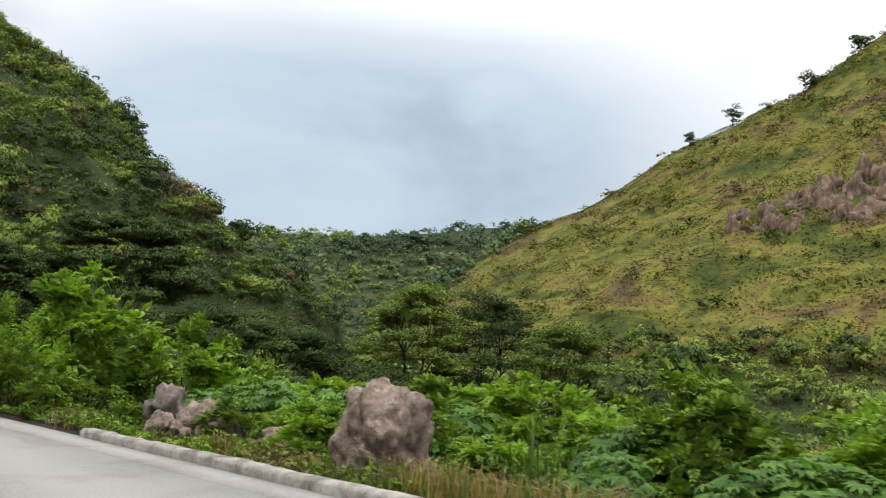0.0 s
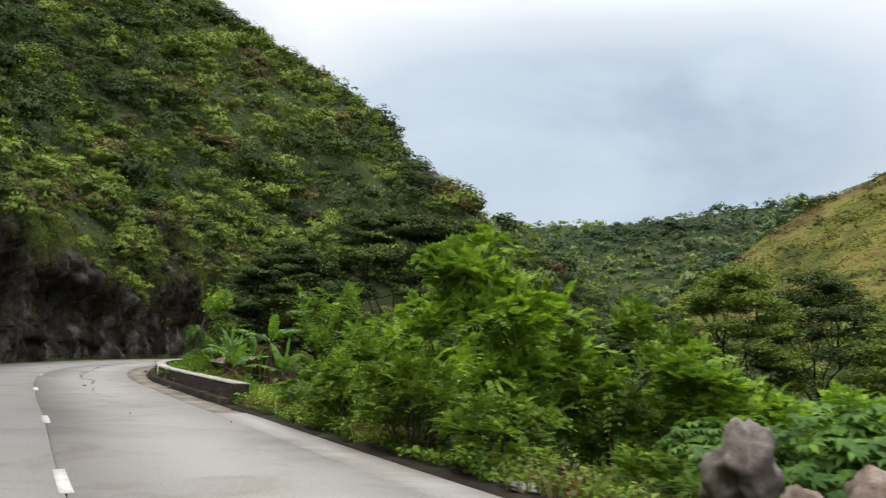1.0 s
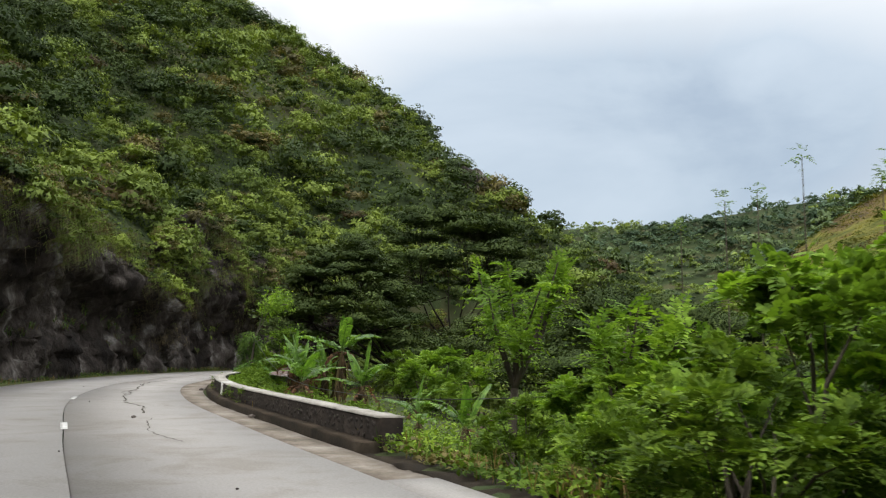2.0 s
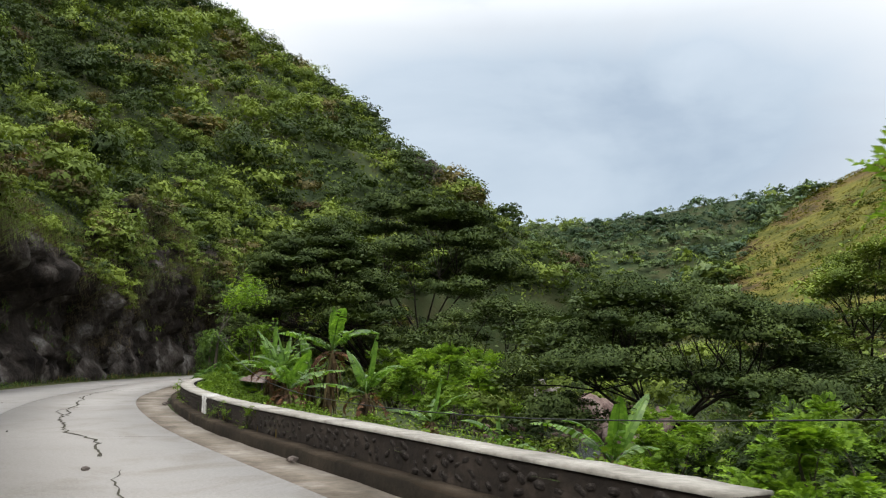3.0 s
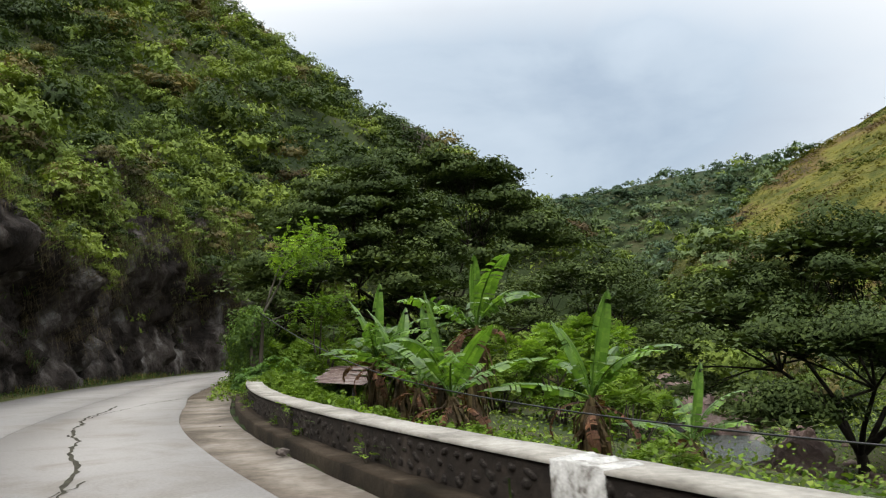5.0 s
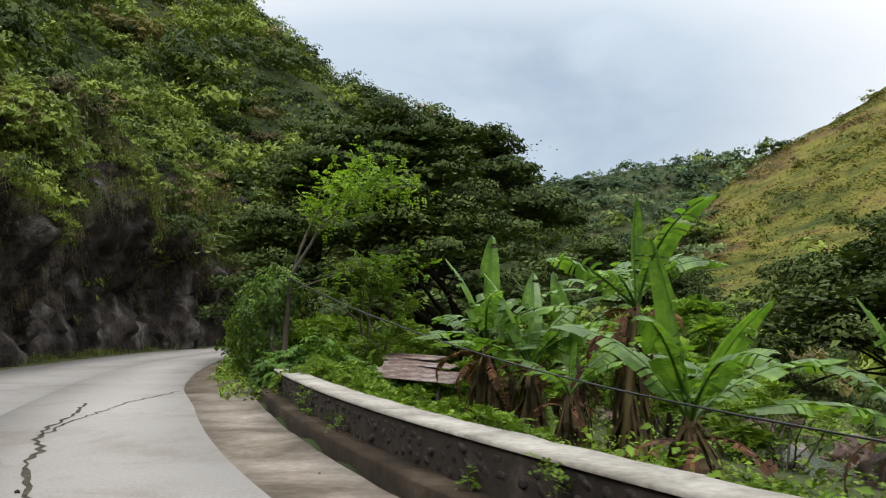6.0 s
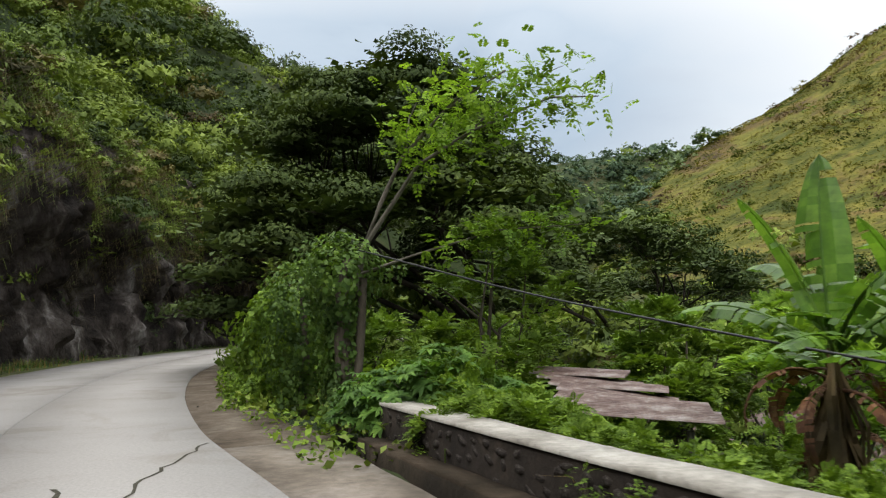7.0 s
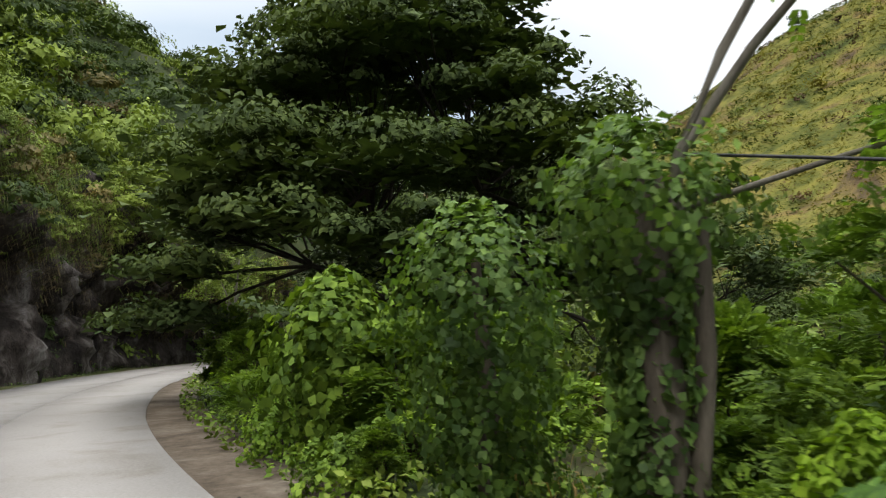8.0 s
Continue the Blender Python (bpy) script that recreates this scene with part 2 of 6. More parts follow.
M_WIRE = mottled("black_cable", [(0.3, (0.012, 0.012, 0.014)), (0.7, (0.03, 0.03, 0.032))], 4.0, 0.5, 0.4, 0.1)
M_WATER, _t, _b = surface("river_water", 0.12, 0.5)
_b.inputs["Base Color"].default_value = (0.055, 0.075, 0.070, 1)
relief(_t, _b, grain(_t, 1.8, 4.0, 0.6, 0.6), 0.6, 0.08)


def road_concrete():
    m, t, b = surface("road_concrete", 0.82, 0.3)
    base = ramp(t, grain(t, 0.16, 5.0, 0.6, 0.5), [(0.32, (0.222, 0.208, 0.192)), (0.5, (0.256, 0.241, 0.226)), (0.68, (0.288, 0.273, 0.258))])
    stain = ramp(t, grain(t, 0.55, 8.0, 0.7, 0.9), [(0.34, (0.80, 0.77, 0.73)), (0.50, (1.0, 1.0, 1.0))])
    speck = ramp(t, grain(t, 26.0, 3.0, 0.7), [(0.3, (0.80, 0.80, 0.80)), (0.6, (1.05, 1.05, 1.05))])
    info = t.nodes.new("ShaderNodeObjectInfo")
    slab = ramp(t, info.outputs["Random"], [(0.0, (0.99, 0.988, 0.985)), (1.0, (1.01, 1.01, 1.01))])
    colour = blend(t, "MULTIPLY", 1.0, blend(t, "MULTIPLY", 1.0, base, stain), blend(t, "MULTIPLY", 1.0, speck, slab))
    t.links.new(colour, b.inputs["Base Color"])
    relief(t, b, grain(t, 40.0, 4.0, 0.7), 0.25, 0.01)
    return m


M_ROAD = road_concrete()


def ground_cover():
    """Grass, litter and soil under the plants; straw-coloured on the far slope across the river."""
    m, t, b = surface("ground_cover", 0.95, 0.1)
    low = ramp(t, grain(t, 0.05, 8.0, 0.7, 0.3), [(0.34, (0.016, 0.026, 0.011)), (0.5, (0.034, 0.048, 0.018)), (0.64, (0.062, 0.060, 0.028))])
    hill = ramp(t, grain(t, 0.045, 6.0, 0.62, 0.9), [(0.36, (0.034, 0.046, 0.010)), (0.45, (0.074, 0.078, 0.015)), (0.52, (0.116, 0.110, 0.023)), (0.59, (0.100, 0.074, 0.026)), (0.66, (0.056, 0.040, 0.022))])
    hill = blend(t, "MULTIPLY", 1.0, hill, ramp(t, grain(t, 0.32, 8.0, 0.72, 0.5), [(0.34, (0.45, 0.50, 0.48)), (0.50, (1.0, 1.0, 1.0)), (0.66, (1.32, 1.24, 1.1))]))
    c = t.nodes.new("ShaderNodeTexCoord")
    xyz = t.nodes.new("ShaderNodeSeparateXYZ")
    t.links.new(c.outputs["Object"], xyz.inputs[0])
    across = t.nodes.new("ShaderNodeMath")
    across.operation = "MULTIPLY_ADD"
    t.links.new(xyz.outputs[1], across.inputs[0])
    across.inputs[1].default_value = -0.573
    t.links.new(xyz.outputs[0], across.inputs[2])
    side = t.nodes.new("ShaderNodeMapRange")
    t.links.new(across.outputs[0], side.inputs[0])
    for i, v in enumerate((-180.0, -170.0, 0.0, 1.0)):
        side.inputs[i + 1].default_value = v
    rise = t.nodes.new("ShaderNodeMapRange")
    t.links.new(xyz.outputs[2], rise.inputs[0])
    for i, v in enumerate((2.0, 9.0, 0.0, 1.0)):
        rise.inputs[i + 1].default_value = v
    far = t.nodes.new("ShaderNodeMapRange")
    t.links.new(xyz.outputs[1], far.inputs[0])
    for i, v in enumerate((365.0, 400.0, 1.0, 0.0)):
        far.inputs[i + 1].default_value = v
    both_sides = t.nodes.new("ShaderNodeMath")
    both_sides.operation = "MULTIPLY"
    t.links.new(side.outputs[0], both_sides.inputs[0])
    t.links.new(rise.outputs[0], both_sides.inputs[1])
    hillside = t.nodes.new("ShaderNodeMath")
    hillside.operation = "MULTIPLY"
    t.links.new(both_sides.outputs[0], hillside.inputs[0])
    t.links.new(far.outputs[0], hillside.inputs[1])
    near_x, near_y, mask, mask_2 = (t.nodes.new(k) for k in ("ShaderNodeMapRange", "ShaderNodeMapRange", "ShaderNodeMath", "ShaderNodeMath"))
    for rng_node, socket, lo, hi in ((near_x, 0, -30.0, -18.0), (near_y, 1, 90.0, 115.0)):
        t.links.new(xyz.outputs[socket], rng_node.inputs[0])
        for i, v in enumerate((lo, hi, 0.0, 1.0)):
            rng_node.inputs[i + 1].default_value = v
    for m_node, first, second in ((mask, hillside.outputs[0], near_x.outputs[0]), (mask_2, mask.outputs[0], near_y.outputs[0])):
        m_node.operation = "MULTIPLY"
        t.links.new(first, m_node.inputs[0])
        t.links.new(second, m_node.inputs[1])
    t.links.new(blend(t, "MIX", mask_2.outputs[0], low, hill), b.inputs["Base Color"])
    relief(t, b, grain(t, 1.2, 8.0, 0.7), 0.8, 0.15)
    return m


M_GROUND = ground_cover()


# ---- making meshes ----
def mesh_of(name, verts, faces, mats, index=None, smooth=False, normals=None):
    """A mesh from arrays: verts (n, 3), faces (m, 3 or 4); normals (n, 3) give soft shading over a crown."""
    me = bpy.data.meshes.new(name)
    verts, faces = np.asarray(verts, np.float32), np.asarray(faces, np.int32)
    k = faces.shape[1]
    me.vertices.add(len(verts))
    me.vertices.foreach_set("co", verts.ravel())
    me.loops.add(faces.size)
    me.loops.foreach_set("vertex_index", faces.ravel())
    me.polygons.add(len(faces))
    me.polygons.foreach_set("loop_start", np.arange(0, faces.size, k, dtype=np.int32))
    for m in mats if isinstance(mats, (list, tuple)) else [mats]:
        me.materials.append(m)
    if index is not None:
        me.polygons.foreach_set("material_index", np.asarray(index, np.int32))
    if smooth:
        me.polygons.foreach_set("use_smooth", np.ones(len(faces), bool))
    me.update(calc_edges=True)
    if normals is not None:
        at = me.attributes.new("custom_normal", "FLOAT_VECTOR", "POINT")
        at.data.foreach_set("vector", np.asarray(normals, np.float32).ravel())
    return me


def child(name, me, parent, label=""):
    ob = new(name, me)
    ob.parent = parent
    return tagged(ob, label) if label else ob


def part(name, bm, material, parent, label=""):
    me = bpy.data.meshes.new(name)
    bm.to_mesh(me)
    bm.free()
    me.materials.append(material)
    return child(name, me, parent, label)


def thing(name, place, label, category, group="", kind="", turn=0.0):
    ob = new(name)
    ob.matrix_basis = pose(*place, 0, 0, turn)
    return tagged(ob, label, category, group, kind)


def smoothstep(a, b, x):
    t = np.clip((np.asarray(x, float) - a) / (b - a), 0, 1)
    return t * t * (3 - 2 * t)


def wobble(x, y, scale, seed=0.0):
    """Smooth uneven relief, about -1 to 1, from a few crossed waves."""
    x, y = np.asarray(x, float) / scale, np.asarray(y, float) / scale
    s = seed * 1.7
    return (np.sin(1.7 * x + 0.9 * y + s) + np.sin(-1.1 * x + 2.1 * y + 1.3 + s) + np.sin(3.1 * x - 1.9 * y + 2.2 * s)
            * 0.6 + np.sin(4.3 * x + 3.7 * y + 0.7 + s) * 0.45 + np.sin(-7.1 * x + 5.9 * y + s) * 0.3) / 2.6


def spline(points, step=0.5):
    """A smooth line through points, evenly spaced."""
    p = np.array(points, float)
    p = np.vstack([2 * p[0] - p[1], p, 2 * p[-1] - p[-2]])
    line = []
    for a, b, c, d in zip(p, p[1:], p[2:], p[3:]):
        for t in np.linspace(0, 1, 24, endpoint=False):
            line.append(0.5 * (2 * b + (c - a) * t + (2 * a - 5 * b + 4 * c - d) * t * t + (3 * b - a - 3 * c + d) * t ** 3))
    line = np.array(line + [p[-2]])
    run = np.r_[0, np.cumsum(np.linalg.norm(np.diff(line, axis=0), axis=1))]
    s = np.arange(0, run[-1], step)
    return np.stack([np.interp(s, run, line[:, i]) for i in range(line.shape[1])], 1)


def off_line(line, x, y):
    """Signed distance of points from a line (positive to its right) and the place along it, in steps."""
    x, y = np.asarray(x, float).ravel(), np.asarray(y, float).ravel()
    best, at, sign = np.full(x.shape, 1e9), np.zeros(x.shape), np.ones(x.shape)
    for i, (a, b) in enumerate(zip(line[:-1], line[1:])):
        d = b - a
        L = d @ d
        t = np.clip(((x - a[0]) * d[0] + (y - a[1]) * d[1]) / L, 0, 1)
        ex, ey = x - a[0] - t * d[0], y - a[1] - t * d[1]
        r = np.hypot(ex, ey)
        near = r < best
        best = np.where(near, r, best)
        at = np.where(near, i + t, at)
        sign = np.where(near, np.sign(ex * d[1] - ey * d[0]), sign)
    return best * sign, at


# ---- the plan: the road's centre line, the cliff's foot ----
ROAD = spline([(60, -46), (30, -22), (16, -9.2), (6, 0.6), (-1.2, 7.0), (-8.3, 13.2), (-14.1, 18.5), (-20.4, 24.2), (-28.4, 31.9), (-36.0, 41.2),
               (-42.0, 51.2), (-46.6, 60.5), (-50.0, 69.5), (-52.8, 80), (-54.2, 92), (-53, 105), (-47, 120), (-38, 135)], 0.5)
ROAD_T = np.gradient(ROAD, axis=0)
ROAD_T /= np.linalg.norm(ROAD_T, axis=1)[:, None]
ROAD_N = np.stack([ROAD_T[:, 1], -ROAD_T[:, 0]], 1)
ROAD_S = np.arange(len(ROAD)) * 0.5
FOOT = spline([(54, -52), (25, -28), (0, -3), (-17, 14), (-33, 29), (-41.0, 39.5), (-46.8, 50), (-51.3, 61), (-54.8, 71), (-57.8, 82), (-59.4, 95), (-57, 112), (-50, 135),
               (-20, 195), (-28, 250), (-70, 330), (-220, 370), (-700, 380)], 4.0)
ROAD_COARSE = ROAD[::8]
RIVER = spline([(-46, 150), (-32, 118), (-27, 98), (-24.6, 80), (-23.0, 68), (-18, 58), (-7, 48), (10, 38), (40, 20)], 4.0)


def road_at(x, y):
    """Where along the road (metres) the point nearest to a place is."""
    return float(off_line(ROAD_COARSE, [x], [y])[1][0]) * 4.0


def beside(s, offset, z=0.0):
    """A place on the road's course: metres along, metres to its right."""
    i = np.clip(np.asarray(s, float), 0, ROAD_S[-1])
    c = np.stack([np.interp(i, ROAD_S, ROAD[:, k]) for k in (0, 1)], -1)
    n = np.stack([np.interp(i, ROAD_S, ROAD_N[:, k]) for k in (0, 1)], -1)
    p = c + n * np.asarray(offset, float)[..., None]
    return np.concatenate([p, np.broadcast_to(np.asarray(z, float), p.shape[:-1])[..., None]], -1)


def hill_flank(x, y):
    """The side of the grass hill that falls to the side valley."""
    return 23.5 + 0.484 * (y - 257) + (x + 21.7 - 0.573 * (y - 257))


# the mountain's skyline falls from left to right, with a step at its bare nose
CREST_X = (-330, -240, -175, -150, -138, -123, -112, -102, -94, -86, -71, -60, -50, 0)
CREST_Z = (196, 146, 109, 95, 86.5, 77, 70, 60, 49.5, 45, 38.5, 31, 24, -12)


def ground_height(x, y):
    """The lie of the land: road bench, mountain on its left, river valley, grass hill across the river, far ridge."""
    x, y = np.asarray(x, float), np.asarray(y, float)
    shape = x.shape
    x, y = x.ravel(), y.ravel()
    r, _ = off_line(ROAD_COARSE, x, y)
    r = np.where(y > 138, np.abs(r), r)
    d = -off_line(FOOT, x, y)[0]
    valley = -0.13 * np.clip(r - 6, 0, 8) - 0.22 * np.clip(r - 14, 0, 20)
    valley = valley - 0.5 * smoothstep(4.6, 6.5, r) + 0.10 * wobble(x, y, 5) * smoothstep(5, 9, r)
    base = np.where(r > 4.3, valley, -0.14)
    # mountain: steep front, and the ridge that ends it towards the valley
    front = 9.0 * smoothstep(2.4, 6.2, d) + 0.95 * np.clip(d - 4, 0, 46) + 0.72 * np.clip(d - 50, 0, None) + 1.2 * wobble(x, y, 13) * smoothstep(5, 20, d)
    behind = y - np.minimum(180 + 1.5 * np.clip(-72 - x, 0, None), 256)
    crest = np.interp(x, CREST_X, CREST_Z) - 0.7 * np.clip(behind, 0, None) + 1.5 * wobble(x, y, 17, 2) + 1.5 * wobble(x, y, 41, 3)
    left = np.where(d > 0, np.minimum(front, np.maximum(crest, 4)), 0)
    # hill across the river
    across = (y - 128) * 0.93 + x * 0.36
    face = (0.28 + 0.0026 * np.clip(x + 22, 0, 170)) * np.clip(across, 0, None) - 6
    top = 46 + 0.62 * x + np.interp(x, (0, 30, 45, 60, 75, 105, 112, 122, 140), (-1, -3.2, -3, -0.5, -2.2, -7, -5.5, -2.5, -1)) - 0.5 * np.clip(y - 345 + 0.3 * np.clip(x - 60, 0, None), 0, None)
    right = np.minimum(np.minimum(face, hill_flank(x, y)), np.maximum(top, -10)) + 1.6 * wobble(x, y, 21, 5) * smoothstep(0, 60, across)
    # ridge far behind
    far = np.minimum(0.46 * np.clip(y - 370, 0, None), 106 + 7 * wobble(x, y, 90, 4) + 0.012 * np.abs(x + 40) - 0.25 * np.clip(y - 590, 0, None)) - 6
    far = far + 11 * np.exp(-((x - 8) / 62) ** 2 - ((y - 585) / 80) ** 2)
    rest = np.maximum(np.maximum(right, far), -7)
    land = np.where(r > 30, np.maximum(np.minimum(base, 0), rest), base)
    z = np.where(d > 0.4, np.maximum(left, np.where(y > 300, far, np.where(y > 150, np.maximum(rest - 1.3 * d, -0.14), -0.14))), land)
    # the river's bed
    z = z - 2.4 * np.exp(-(off_line(RIVER, x, y)[0] / 3.4) ** 2) * smoothstep(9, 16, r)
    return z.reshape(shape)


# ---- ground ----
def stretched(lo, hi, fine_lo, fine_hi, step):
    mid = list(np.arange(fine_lo, fine_hi + step / 2, step))
    for edge, sign in ((lo, -1), (hi, 1)):
        s, p = step, mid[0] if sign < 0 else mid[-1]
        while (p - edge) * sign < 0:
            s *= 1.07
            p += sign * s
            if sign < 0:
                mid.insert(0, p)
            else:
                mid.append(p)
    return np.array(mid)


def ground_sheet():
    gx, gy = stretched(-2600, 2600, -84, 40, 1.25), stretched(-1500, 3200, -14, 150, 1.25)
    X, Y = np.meshgrid(gx, gy)
    Z = ground_height(X, Y)
    n, m = X.shape
    i = np.arange(n * m).reshape(n, m)
    faces = np.stack([i[:-1, :-1], i[:-1, 1:], i[1:, 1:], i[1:, :-1]], -1).reshape(-1, 4)
    me = mesh_of("ground", np.stack([X, Y, Z], -1).reshape(-1, 3), faces, M_GROUND, smooth=True)
    return tagged(new("ground", me), "green mountain slopes, river valley and grassy hill", "ground", kind="structure")


ground_sheet()


# ---- road: concrete slabs, apron, gutter ----
def band(name, s0, s1, left, right, top, bottom, step, mats, rough=0.0, closed=True):
    """A strip along the road with a top and sides."""
    s = np.linspace(s0, s1, max(2, int(abs(s1 - s0) / step) + 1))
    left, right = (o(s) if callable(o) else np.full(len(s), o) for o in (left, right))
    rows = [beside(s, left, bottom), beside(s, left, top), beside(s, right, top), beside(s, right, bottom)]
    v = np.stack(rows, 1)
    if rough:
        v[:, 1:3, 2] += rng.normal(0, rough, (len(s), 2))
    k = len(s)
    i = np.arange(k * 4).reshape(k, 4)
    f = [np.stack([i[:-1, a], i[1:, a], i[1:, a + 1], i[:-1, a + 1]], -1) for a in range(3)]
    caps = np.array([i[0], i[-1][::-1]])
    me = mesh_of(name, v.reshape(-1, 3), np.concatenate([*f, caps] if closed else f), mats)
    return me


S_START, S_END = road_at(14, -7.4), road_at(-47, 120)
S_TIP = road_at(-14.2 - 2.9, 24.6 - 2.9)
S_PIER = road_at(-26.3 - 2.8, 35.6 - 2.9)
S_WALL_END = road_at(-37.5 - 3.6, 51.8 - 1.8)


def road_right(s):
    return 3.28 - 0.42 * smoothstep(S_PIER - 4, S_WALL_END, s) - 0.24 * smoothstep(S_WALL_END - 3, S_WALL_END + 3, s)


def apron_right(s):
    return 4.0 - 0.62 * smoothstep(S_WALL_END - 0.5, S_WALL_END + 4, s)


road = tagged(new("road"), "pale concrete mountain road, cracked and stained", "road", kind="structure")
for lane, (a, b) in enumerate(((-3.55, -0.012), (0.012, road_right))):
    s = S_START - 30 + lane * 1.4
    while s < S_END:
        e = s + 4.6
        child("slab", band("slab", s, e, a, b, 0.0, -0.2, 0.6, M_ROAD, closed=False), road)
        s = e
tagged(new("earth_shoulder", band("earth_shoulder", S_WALL_END + 1.0, S_END, lambda q: road_right(q) + 0.012, lambda q: apron_right(q) + 0.5, -0.03, -0.25, 0.5, M_EARTH, rough=0.012)), "bare brown earth beside the road", "shoulder", kind="structure")
tagged(new("road_edge", band("road_edge", S_START - 30, S_TIP - 3.0, lambda q: road_right(q) + 0.008, apron_right, -0.006, -0.25, 0.5, M_ROAD)), "pale concrete edge strip of the road", "road edge", kind="structure")
tagged(new("earth_strip", band("earth_strip", S_TIP - 17.5, S_TIP + 0.3, lambda q: 4.0 + 0.05 * np.sin(q * 2.3) + 0.04 * np.sin(q * 5.1), 4.75, -0.035, -0.4, 0.25, M_GUTTER, rough=0.03)), "dark bare earth along the road's edge", "earth", kind="structure")
tagged(new("apron", band("apron", S_TIP - 3.0, S_WALL_END + 1.0, lambda q: road_right(q) + 0.012, apron_right, -0.022, -0.25, 0.5, M_APRON, rough=0.006)), "stained brownish concrete shoulder beside the road", "shoulder", kind="structure")
tagged(new("gutter", band("gutter", S_TIP + 0.3, S_WALL_END + 0.3, 4.0, 4.12, -0.10, -0.3, 0.5, M_GUTTER, rough=0.012)), "dark mossy drain along the road's edge", "gutter", kind="structure")
tagged(new("verge", band("verge", S_START - 30, S_END, -5.3, -3.56, -0.03, -0.3, 0.5, M_SOIL, rough=0.03)), "earth strip with weeds at the cliff's foot", "verge", kind="structure")
for s in [road_at(-8.65, 13.5) - 16.4] + [road_at(x, y) for x, y in ((-3.3, 8.6), (-8.65, 13.5), (-13.9, 18.4), (-21.3, 25.1), (-29.0, 32.2))]:
    dash = new("lane_marking", band("lane_marking", s - 0.8, s + 0.8, -0.06, 0.07, 0.004, -0.002, 0.4, M_PAINT))
    tagged(dash, "worn white centre dash on concrete", "road marking", "centre dashes", "structure")


# ---- parapet wall with rubble face, ledge and pale coping ----
def lump(seed, jag=0.22, cuts=2):
    """An irregular stone of radius about 1: verts and triangles."""
    bm = bmesh.new()
    bmesh.ops.create_icosphere(bm, subdivisions=cuts, radius=1)
    r = np.random.default_rng(seed)
    planes = [(Vector(r.normal(size=3)).normalized(), r.uniform(0.55, 0.9)) for _ in range(9)]
    for v in bm.verts:
        for n, h in planes:
            over = v.co.dot(n) - h
            if over > 0:
                v.co -= n * over * 0.85
        v.co *= 1 + jag * noise.noise(v.co * 1.7 + Vector((seed, 0, 0))) + jag * 0.35 * noise.noise(v.co * 5 + Vector((0, seed, 0)))
    co = np.array([v.co for v in bm.verts])
    tri = np.array([[v.index for v in f.verts] for f in bm.faces])
    bm.free()
    return co, tri


WALL_H, WALL_IN, WALL_OUT = 0.50, 4.42, 4.80


def wall_piece(s0, s1, label):
    w = thing("parapet_wall", (0, 0, 0), label, "wall", kind="structure")
    child("ledge", band("ledge", s0, s1, 4.12, WALL_IN + 0.05, 0.085, -0.35, 0.4, M_GUTTER, rough=0.008), w, "mossy concrete footing")
    child("ledge_top", band("ledge_top", s0 + 0.02, s1 - 0.02, 4.135, WALL_IN + 0.04, 0.108, 0.02, 0.4, M_LEDGE, rough=0.006), w, "brown stained top of the footing")
    child("core", band("core", s0, s1, WALL_IN, WALL_OUT, WALL_H - 0.026, -0.9, 0.4, M_MORTAR, rough=0.004), w)
    s = s0
    while s < s1 - 0.2:
        e = min(s + 2.4, s1)
        child("coping", band("coping", s + 0.004, e - 0.004, WALL_IN - 0.012, WALL_OUT + 0.03, WALL_H, WALL_H - 0.03, 0.3, M_COPING, rough=0.004), w)
        s = e
    return w


wall_near = wall_piece(S_TIP, S_PIER - 0.02, "low roadside parapet of dark rubble with pale concrete top")
wall_far = wall_piece(S_PIER + 0.02, S_WALL_END, "low roadside parapet of dark rubble, overgrown at its end")
pier = new("wall_joint", band("wall_joint", S_PIER - 0.34, S_PIER + 0.26, WALL_IN - 0.03, WALL_IN + 0.30, WALL_H + 0.012, -0.12, 0.06, M_WHITEWASH, rough=0.016))
tagged(pier, "whitewashed joint between two lengths of parapet", "wall", kind="structure")
STONES = [mesh_of("stone", *lump(30 + k, 0.2, 1), M_WALLSTONE) for k in range(8)]


def face_stones():
    for w, a, b in ((wall_near, S_TIP + 0.1, S_PIER - 0.4), (wall_far, S_PIER + 0.4, S_WALL_END - 0.1)):
        made = 0
        for row, zc in enumerate((0.17, 0.29, 0.40)):
            s = a + rng.uniform(0, 0.2)
            while s < b:
                L = rng.uniform(0.16, 0.32)
                if rng.random() < 0.86 and made < 296:
                    p = beside([s + L / 2], [WALL_IN + 0.012], zc + (rng.normal(0, 0.03) if row < 2 else rng.uniform(-0.04, 0.0)))[0]
                    i = int(np.clip((s + L / 2) / 0.5, 0, len(ROAD_T) - 1))
                    ang = math.degrees(math.atan2(ROAD_T[i][1], ROAD_T[i][0]))
                    st = child("stone", STONES[rng.integers(8)], w)
                    st.matrix_basis = pose(*p, 0, 0, ang) @ pose(0, 0, 0, 0, rng.uniform(-25, 25), 0) @ Matrix.Diagonal((L * rng.uniform(0.4, 0.56), rng.uniform(0.022, 0.04), rng.uniform(0.04, 0.08 if row < 2 else 0.06), 1))
                    made += 1
                s += L + 0.03


